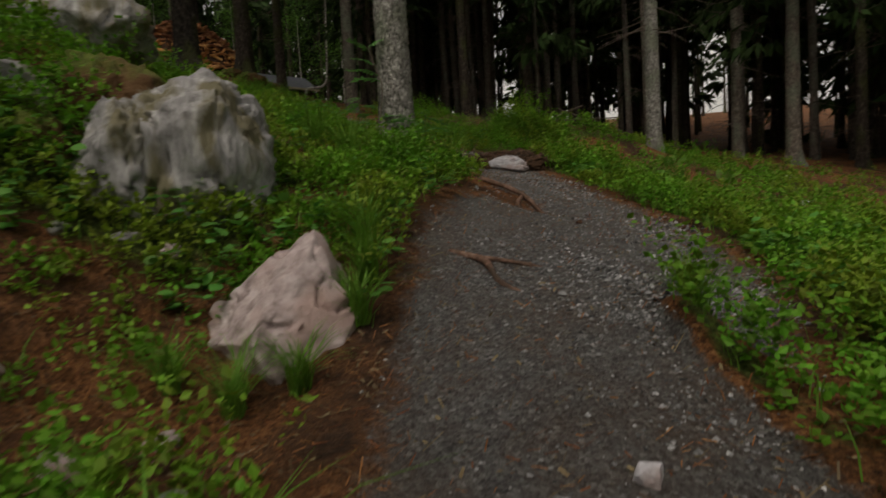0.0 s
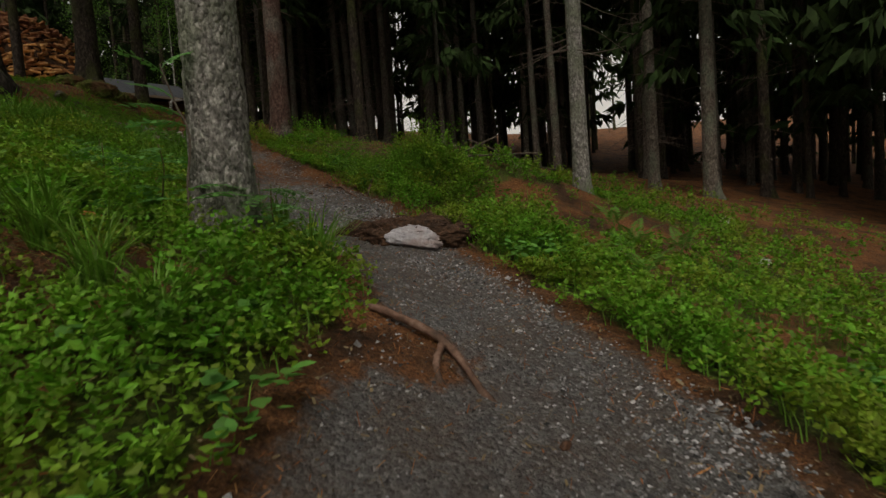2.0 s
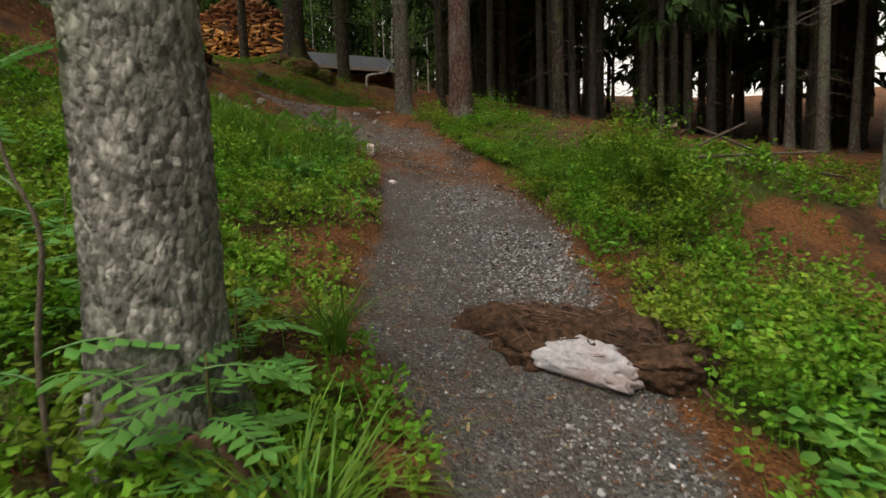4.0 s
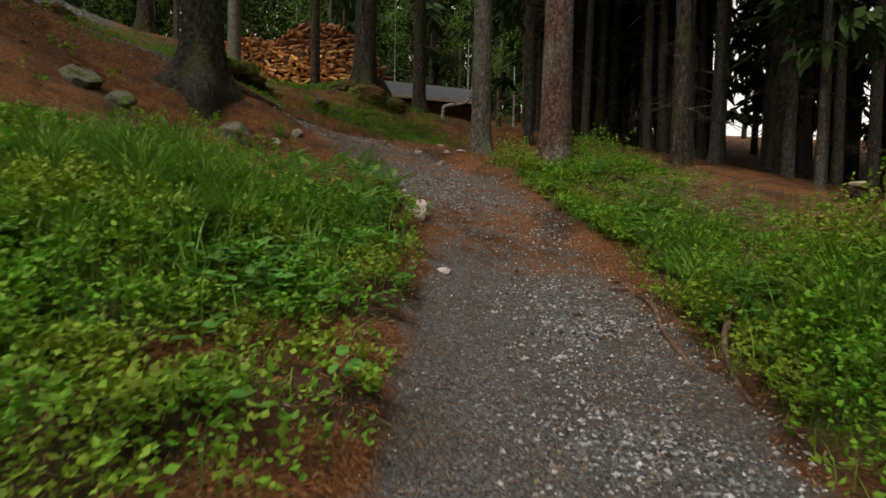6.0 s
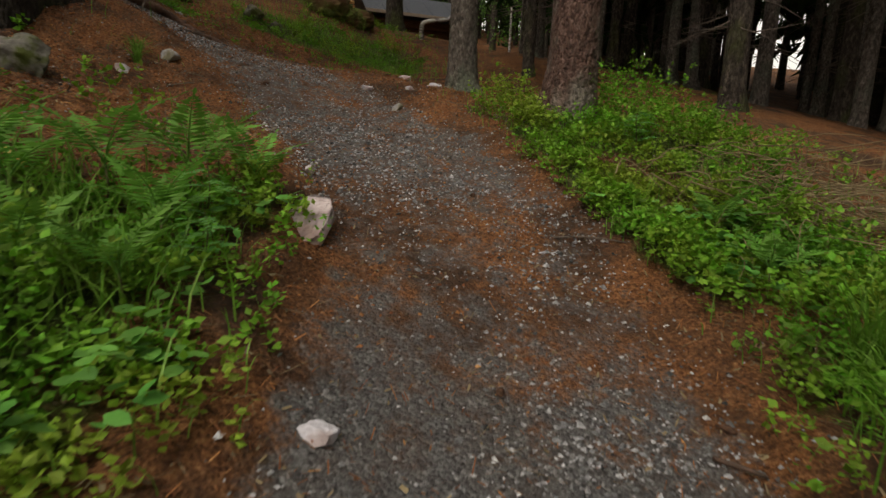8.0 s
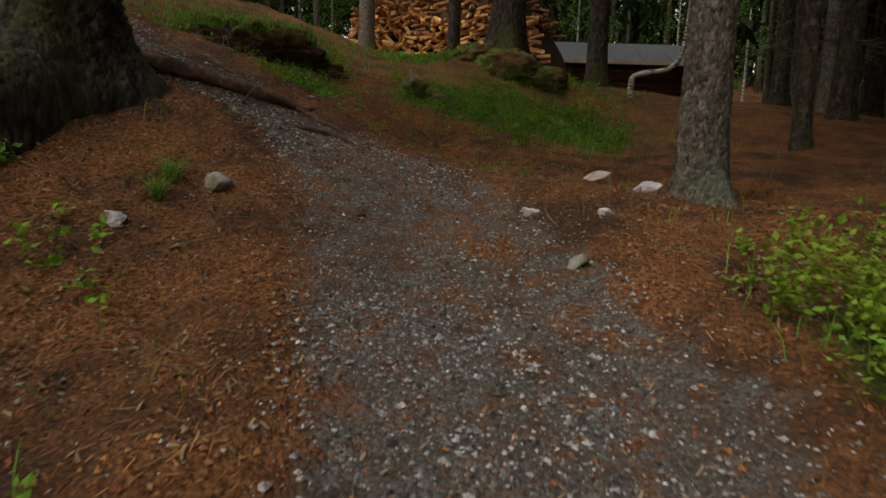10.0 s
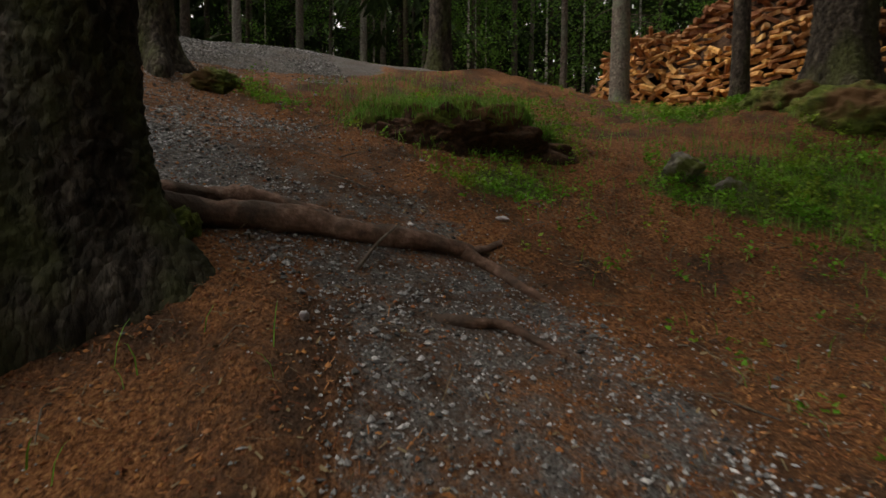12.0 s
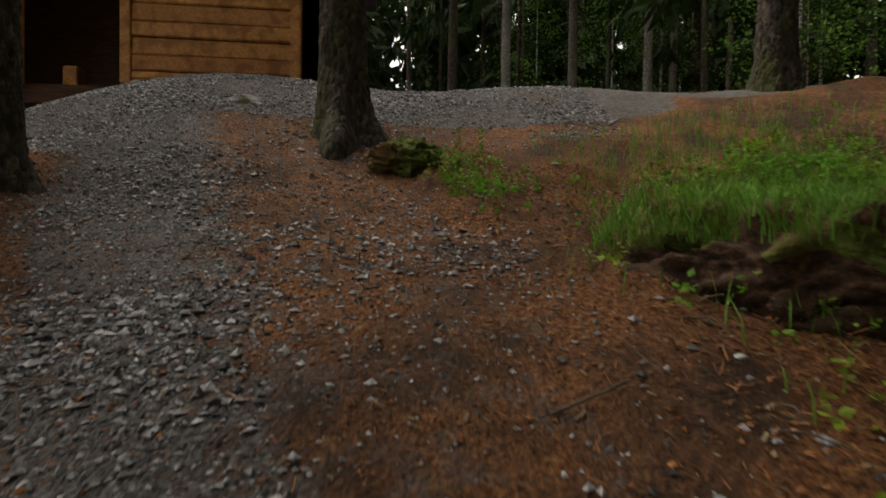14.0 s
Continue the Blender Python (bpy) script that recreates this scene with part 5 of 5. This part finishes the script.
# A slender young rowan before the grey spruce.
young = thing("young_rowan", pose(-0.9, 1.02, ground_z(-0.9, 1.02)), "slender young rowan with a thin pale bare stem", "sapling")
stem_line = curve([(0, 0, -0.05), (-0.01, 0, 0.4), (0.03, 0.01, 0.75), (-0.03, 0, 0.95), (-0.1, 0.02, 1.2)], 24)
stem = part("stem", mesh_of("stem", *join([tube(stem_line, np.linspace(0.011, 0.004, 24), 7, 0.1, 5)]), DEADWOOD), young, label="thin pale bare stem")
for n, (up, turn, tip, big) in enumerate(((0.36, -15, -8, 1.3), (0.4, 25, -5, 1.2), (0.33, 185, -10, 0.9), (0.86, 170, -20, 1.2), (0.8, 200, -5, 1.1), (0.98, 150, -30, 1.0), (1.15, 190, -35, 0.9), (1.18, 40, -40, 0.8))):
    k = int(np.argmin(abs(stem_line[:, 2] - up)))
    part("leaf", rowan_leaf[n % 2], stem, pose(*stem_line[k], 0, tip, turn) @ Matrix.Diagonal((big, big, big, 1)))

# ---- trail gravel, cones, leaves ----
def stony(x, y):
    off = trail_off(x, y)
    return np.clip(0.75 - off / 0.2, 0, 1) * (off < 0.12) * (0.3 + 0.7 * np.clip(0.5 + 1.3 * fbm2(x, y, 1.3, 71, 3), 0, 1)) * np.where(x < -5.5, 1.0 - 0.7 * np.clip((y - 12.0 - 0.38 * (x + 7.4)) / 0.6 + 0.2, 0, 1) * (x > -11.3), np.where(y > 8.7, 0.5, 0.55 + 0.45 * np.tanh((x - np.interp(y, [p[1] for p in TRAIL[:15]], [p[0] for p in TRAIL[:15]])) / 0.35)))


x, y, z, r = scatter(680000, -13.5, 2.2, -5, 15, 400, 1.0, lambda x, y: np.maximum(stony(x, y), np.where((y > 8) & (trail_off(x, y) < 2.2) & (x > -10), 0.035, 0)))
n = len(x)
s = (0.0056 + 0.0025 * np.clip(fbm2(x, y, 1.3, 71, 3) + 0.3, 0, 1)) * np.exp(np.clip(r.normal(0, 0.5, n), -1, 1.15)) + 0.0015
s = s * np.where(x < -5.8, 1.25, np.where(y > 8.7, 1.0, 1.0 + 0.12 * np.clip((x - np.interp(y, [p[1] for p in TRAIL[:15]], [p[0] for p in TRAIL[:15]])) / 0.3, 0, 1)))


def chips(x, y, z, s, r):
    """Small broken lumps, one at each place, of radius s."""
    n = len(x)
    ball = np.array([(1, 0, 0), (-1, 0, 0), (0, 1, 0), (0, -1, 0), (0, 0, 1), (0, 0, -1)], float)
    tri = np.array([(0, 2, 4), (2, 1, 4), (1, 3, 4), (3, 0, 4), (2, 0, 5), (1, 2, 5), (3, 1, 5), (0, 3, 5)])
    shape = ball[None] * r.uniform(0.55, 1.25, (n, 6, 1)) + r.normal(0, 0.18, (n, 6, 3))
    ang = r.uniform(0, 6.28, n)
    ca, sa = np.cos(ang)[:, None], np.sin(ang)[:, None]
    v = np.stack([shape[..., 0] * ca - shape[..., 1] * sa, shape[..., 0] * sa + shape[..., 1] * ca, shape[..., 2] * 0.7], -1) * s[:, None, None] + np.stack([x, y, z + 0.25 * s], -1)[:, None]
    return v.reshape(-1, 3), (np.arange(n)[:, None, None] * 6 + tri[None]).reshape(-1, 3)


tagged(part("trail_gravel", mesh_of("trail_gravel", *chips(x, y, z, s, r), PEBBLE, False)), "loose grey crushed stone on the trail", "gravel", kind="stuff")


def littered(x, y):
    return np.clip((1 - greenness(x, y)) * 0.9, 0, 1) * np.clip(0.5 + 0.6 * trail_off(x, y), 0.22, 1) * (trail_off(x, y) < 3)


def flakes(x, y, z, r, low, high, wide, rise):
    """Slim flat pieces lying about at all angles."""
    n = len(x)
    a, ln = r.uniform(0, 6.28, n), r.uniform(low, high, n)
    d = np.stack([np.cos(a), np.sin(a), r.normal(0, rise, n)], -1) * ln[:, None] / 2
    side = np.stack([-np.sin(a), np.cos(a), r.normal(0, 0.4, n)], -1) * wide * r.uniform(0.6, 1.4, n)[:, None]
    c = np.stack([x, y, z + 0.005 + np.abs(d[:, 2])], -1)
    return np.stack([c - d - side, c - d + side * 0.6, c + d + side, c + d - side * 0.6], 1).reshape(-1, 3)


x, y, z, r = scatter(230000, -10, 3, -5, 18, 401, 1.0, littered)
v = flakes(x, y, z, r, 0.018, 0.06, 0.0022, 0.4)
tagged(part("needle_litter", mesh_of("needle_litter", v, np.arange(len(v)).reshape(-1, 4), LITTER, False)), "fallen rust-brown needles on the forest floor", "litter", kind="stuff")
x, y, z, r = scatter(46000, -10, 0, 8, 17, 403, 1.0, littered)
tagged(part("litter_clods", mesh_of("litter_clods", *chips(x, y, z, np.exp(r.normal(-4.75, 0.5, len(x))).clip(0.004, 0.017), r), LITTER, False)), "crumbs of rust-brown needle mould", "litter", kind="stuff")
x, y, z, r = scatter(60000, -10, 3, -5, 18, 402, 1.0, littered)
v = np.concatenate([flakes(x, y, z, r, 0.012, 0.04, 0.006, 0.45), flakes(x[::3] + 0.03, y[::3], z[::3], r, 0.05, 0.16, 0.0016, 0.2)])
tagged(part("bark_flakes", mesh_of("bark_flakes", v, np.arange(len(v)).reshape(-1, 4), DRYGRASS, False)), "pale bark flakes and straws among the needles", "litter", kind="stuff")

pieces = []
for n in range(420):
    x, y, a, ln = r.uniform(-9.5, -0.5), r.uniform(9.5, 16.5), r.uniform(0, 6.28), r.uniform(0.06, 0.3)
    if greenness(np.array([x]), np.array([y]))[0] > 0.4 or trail_off(np.array([x]), np.array([y]))[0] < -0.3 and r.uniform() < 0.6:
        continue
    p0, way = np.array([x, y, ground_z(x, y) + 0.006]), np.array([math.cos(a), math.sin(a), 0.0]) * ln
    p2 = p0 + way
    p2[2] = ground_z(p2[0], p2[1]) + r.uniform(0.004, 0.03)
    p1 = p0 + way * 0.5 + r.normal(0, 0.12, 3) * ln * [1, 1, 0.3] + [0, 0, 0.008]
    pieces.append(tube(curve([p0, p1, p2], 5), np.linspace(0.0045, 0.002, 5) * r.uniform(0.6, 1.3), 4, close=False))
tagged(part("twig_litter", mesh_of("twig_litter", *join(pieces), DEADWOOD)), "small dead twigs scattered over brown needle litter", "twigs", kind="stuff")

cone_v, cone_f = rock_shape((0.018, 0.018, 0.04), 90, 2, 0, 0.3)
cone_mesh = mesh_of("spruce_cone", cone_v, cone_f, CONE)
for n, (x, y) in enumerate(((-0.2, 8.07), (0.75, 8.1), (0.35, 7.2), (-3.3, 11.9), (-6.8, 14.4), (-4.4, 14.5), (0.6, -0.85), (-0.6, 10.0))):
    tagged(part("spruce_cone", cone_mesh, None, pose(x, y, ground_z(x, y) + 0.012, 90, 0, 50 * n)), "small brown spruce cone on the ground", "cone", "spruce cones")
leaf_v, leaf_f = rock_shape((0.075, 0.045, 0.02), 93, 3, 3, 0.3)
for n, (x, y, z) in enumerate(((1.66, 3.8, 0.22), (-1.5, 1.25, 0.15))):
    tagged(part("orange_fungus", mesh_of("orange_fungus", leaf_v, leaf_f, ORANGE), None, pose(x, y, ground_z(x, y) + 0.05 * n + 0.07, 12, 18, 30)), "orange-brown bracket fungus in the undergrowth", "fungus")


# ---- the firewood pile ----
def billet(seed):
    """A split log: a wedge with a round bark side, along x, 0.5 m long."""
    r = np.random.default_rng(seed)
    k = r.uniform(0.05, 0.09)
    sec = np.array([(0, -0.8 * k), (k * r.uniform(0.8, 1.2), 0.1 * k), (0.55 * k, 0.75 * k), (-0.3 * k, r.uniform(0.6, 0.9) * k), (-k * r.uniform(0.8, 1.1), 0.15 * k)])
    h = r.uniform(0.22, 0.3)
    ends = [np.stack([np.full(5, s * h), sec[:, 0] * (1 + 0.08 * s), sec[:, 1]], -1) for s in (-1, 1)]
    v = np.concatenate([*ends, [[-h, 0, 0], [h, 0, 0]]])
    j = np.arange(5)
    q = np.stack([j, (j + 1) % 5, 5 + (j + 1) % 5, 5 + j], -1)
    t = np.concatenate([np.stack([np.full(5, 10), (j + 1) % 5, j], -1), np.stack([np.full(5, 11), 5 + j, 5 + (j + 1) % 5], -1)])
    return v, q, t


billets = [billet(k) for k in range(8)]
billet_mesh = [mesh_of("split_log", *join([b]), SPLIT, False) for b in billets]
AX, AY, BX, BY = -15.6, 25.5, -7.0, 25.0
LONG = math.hypot(BX - AX, BY - AY)
pile_turn = math.degrees(math.atan2(BY - AY, BX - AX))


def pile_top(u):
    """The pile's height along its front, in metres."""
    return float(np.interp(u, [0, 0.5, 1.1, 2.6, 3.4, 4.1, 5.4, 6.6, 7.6, 8.3, LONG], [0.1, 1.5, 2.25, 2.3, 2.05, 2.6, 3.1, 2.95, 2.3, 1.2, 0.1]))


pile = thing("firewood_pile", pose(AX, AY, 0, 0, 0, pile_turn), "great heap of split orange-brown firewood at the clearing's edge", "firewood pile")
# Added dark sheet inside the heap; its colour makes the shade between the logs.
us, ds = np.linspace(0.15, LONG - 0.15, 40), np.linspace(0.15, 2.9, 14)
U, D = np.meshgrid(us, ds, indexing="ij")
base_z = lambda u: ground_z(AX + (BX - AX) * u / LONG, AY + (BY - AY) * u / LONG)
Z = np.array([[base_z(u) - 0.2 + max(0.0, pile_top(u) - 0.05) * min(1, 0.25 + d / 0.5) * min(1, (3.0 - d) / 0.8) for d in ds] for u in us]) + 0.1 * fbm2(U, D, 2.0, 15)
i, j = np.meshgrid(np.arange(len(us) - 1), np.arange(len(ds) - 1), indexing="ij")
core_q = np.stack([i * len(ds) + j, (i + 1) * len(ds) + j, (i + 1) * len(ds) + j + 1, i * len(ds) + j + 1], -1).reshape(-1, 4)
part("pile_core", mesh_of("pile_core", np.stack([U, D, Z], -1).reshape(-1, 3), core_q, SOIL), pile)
wood = random.Random(12)
loose, kept = [], 0
u = 0.05
for row in range(23):
    h = 0.06 + row * 0.14
    u = 0.1 + wood.random() * 0.3
    while u < LONG - 0.1:
        top = pile_top(u)
        if h < top + wood.uniform(-0.08, 0.05):
            slant = wood.gauss(0, 14) if u > 3.3 else wood.gauss(0, 26)
            across = wood.random() < 0.42
            deep = 0.12 + 0.16 * h / 3 + wood.uniform(-0.07, 0.07)
            m = pose(u, deep, base_z(u) + h, wood.uniform(0, 360), slant, wood.gauss(90, 18) if across else wood.gauss(0, 22))
            k = wood.randrange(8)
            if kept < 290:
                part("split_log", billet_mesh[k], pile, m)
                kept += 1
            else:
                v, q, t = billets[k]
                loose.append(((np.array(m.to_3x3()) @ v.T).T + np.array(m.translation), q, t))
            u += wood.uniform(0.19, 0.3) if across else wood.uniform(0.42, 0.58)
        else:
            u += 0.2
for n in range(260):
    u, d = wood.uniform(0.4, LONG - 0.5), wood.uniform(0.3, 2.2)
    m = pose(u, d, base_z(u) + pile_top(u) * min(1, 0.6 + d) + wood.uniform(-0.05, 0.08), wood.uniform(0, 360), wood.gauss(0, 18), wood.uniform(0, 360))
    v, q, t = billets[wood.randrange(8)]
    loose.append(((np.array(m.to_3x3()) @ v.T).T + np.array(m.translation), q, t))
tagged(part("loose_wood", mesh_of("loose_wood", *join(loose), SPLIT, False), pile), kind="stuff")


# ---- buildings ----
def box(x0, x1, y0, y1, z0, z1, mat, name, bevel=0.015, wave=0.0, seed=0):
    """A beam or board with rounded edges; wave: uneven edges along its length."""
    bm = bmesh.new()
    bmesh.ops.create_cube(bm, size=1)
    bmesh.ops.scale(bm, vec=(x1 - x0, y1 - y0, z1 - z0), verts=bm.verts)
    bmesh.ops.translate(bm, vec=((x0 + x1) / 2, (y0 + y1) / 2, (z0 + z1) / 2), verts=bm.verts)
    if bevel:
        bmesh.ops.bevel(bm, geom=bm.edges[:], offset=bevel, segments=2, affect="EDGES")
    me = bpy.data.meshes.new(name)
    bm.to_mesh(me)
    bm.free()
    me.materials.append(mat)
    return me


# The old log cabin: its long eave side towards the clearing.
cz = ground_z(-6.5, 32.3) - 0.1
cabin = thing("log_cabin", pose(-8.92, 32.39, cz, 0, 0, 30), "low log cabin with dark round logs and a grey felt roof", "cabin")
EAVE = 8.45 - cz
for n in range(int((EAVE - 0.02) / 0.19)):
    z = 0.1 + 0.19 * n
    for y in (0.35, 3.6):
        part("log", mesh_of("log", *join([tube([(0.1 + 0.05 * (n % 2), y, z), (2.6, y, z), (5.4 - 0.05 * (n % 2), y, z)], [0.105, 0.1, 0.105], 10, 0.08, n)]), LOGWALL), cabin)
    for x in (0.3, 5.2):
        part("log", mesh_of("log", *join([tube([(x, 0.12, z + 0.095), (x, 2, z + 0.095), (x, 3.85, z + 0.095)], [0.105, 0.1, 0.105], 10, 0.08, n)]), LOGWALL), cabin)
for y0, y1, z0, z1 in ((4.3, 1.98, EAVE, EAVE + 1.3), (-0.35, 1.98, EAVE, EAVE + 1.3)):
    v = np.array([(-0.3, y0, z0), (5.6, y0, z0), (5.6, y1, z1), (-0.3, y1, z1), (-0.3, y0, z0 - 0.07), (5.6, y0, z0 - 0.07), (5.6, y1, z1 - 0.07), (-0.3, y1, z1 - 0.07)])
    roof = part("roof", mesh_of("roof", v, np.array([(0, 1, 2, 3), (7, 6, 5, 4), (0, 4, 5, 1), (1, 5, 6, 2), (2, 6, 7, 3), (3, 7, 4, 0)]), SLATE_FELT, False), cabin)
part("eave_board", box(-0.31, 5.61, -0.385, -0.355, EAVE - 0.13, EAVE + 0.015, FASCIA, "eave_board", 0.006), roof)
for k in range(4):
    x = 0.9 + 1.2 * k
    part("roof_seam", mesh_of("roof_seam", *join([tube([(x, -0.35, EAVE + 0.012), (x, 0.8, EAVE + 0.66), (x, 1.97, EAVE + 1.31)], [0.012] * 3, 6)]), SLATE_FELT), roof)
for x in (-0.05, 5.3):
    v = np.array([(x, 0.2, EAVE - 0.1), (x, 3.75, EAVE - 0.1), (x, 1.98, EAVE + 1.2), (x + 0.06, 0.2, EAVE - 0.1), (x + 0.06, 3.75, EAVE - 0.1), (x + 0.06, 1.98, EAVE + 1.2)])
    part("gable", mesh_of("gable", v, [np.array([(0, 1, 4, 3), (1, 2, 5, 4), (2, 0, 3, 5)]), np.array([(2, 1, 0), (3, 4, 5)])], LOGWALL, False), cabin)

# The timber shelter on the gravel bank: new orange planks, open bays.
SX, SY, SZ = -15.0, 8.15, 7.72
shelter = thing("timber_shelter", pose(SX, SY, SZ, 0, 0, 92), "shelter of new orange timber with dark open bays", "shelter")
# Along x its front runs; y goes into it.
z = 0.08
for n, t in enumerate((0.14, 0.27, 0.3, 0.26, 0.31, 0.28, 0.3, 0.28, 0.26)):
    part("wall_log", box(0.0, 2.72, -0.02 + 0.008 * (n % 3), 0.13, z, z + t - 0.013, TIMBER, "wall_log", 0.02), shelter, pose(0, 0, 0, 0, 0.25 * (-1) ** n, 0))
    z += t
TOP = z
for x in (-0.16, -1.9, 3.3, -3.6):
    part("post", box(x, x + 0.17, -0.05, 0.14, 0.0 if x > -1 else -0.05, TOP, TIMBER, "post", 0.012), shelter)
part("corner_log", box(2.6, 2.78, -0.04, 0.15, 0.05, TOP, TIMBER, "corner_log", 0.02), shelter)
part("top_beam", box(-3.8, 3.6, -0.06, 0.16, TOP, TOP + 0.22, TIMBER, "top_beam", 0.015), shelter)
# Inside walls and deck: the dark colour stands in for shade in the bays.
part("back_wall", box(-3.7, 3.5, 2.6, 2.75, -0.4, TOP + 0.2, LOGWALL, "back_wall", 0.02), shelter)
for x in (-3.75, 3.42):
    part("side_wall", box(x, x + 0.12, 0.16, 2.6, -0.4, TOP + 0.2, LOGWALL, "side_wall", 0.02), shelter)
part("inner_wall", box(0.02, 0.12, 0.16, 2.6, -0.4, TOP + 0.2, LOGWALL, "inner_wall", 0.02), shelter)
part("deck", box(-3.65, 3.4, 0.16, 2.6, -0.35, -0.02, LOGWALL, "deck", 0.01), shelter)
part("roof", box(-4.2, 4.0, -0.3, 3.2, TOP + 0.22, TOP + 0.42, ROOFING, "roof", 0.02), shelter)
part("sill_stone", mesh_of("sill_stone", *rock_shape((0.16, 0.12, 0.12), 61, 3), WHITE), shelter, pose(0.12, 0.02, -0.02))
part("bench_block", box(-1.35, -1.1, 0.5, 0.8, -0.02, 0.4, TIMBER, "bench_block", 0.02), shelter)
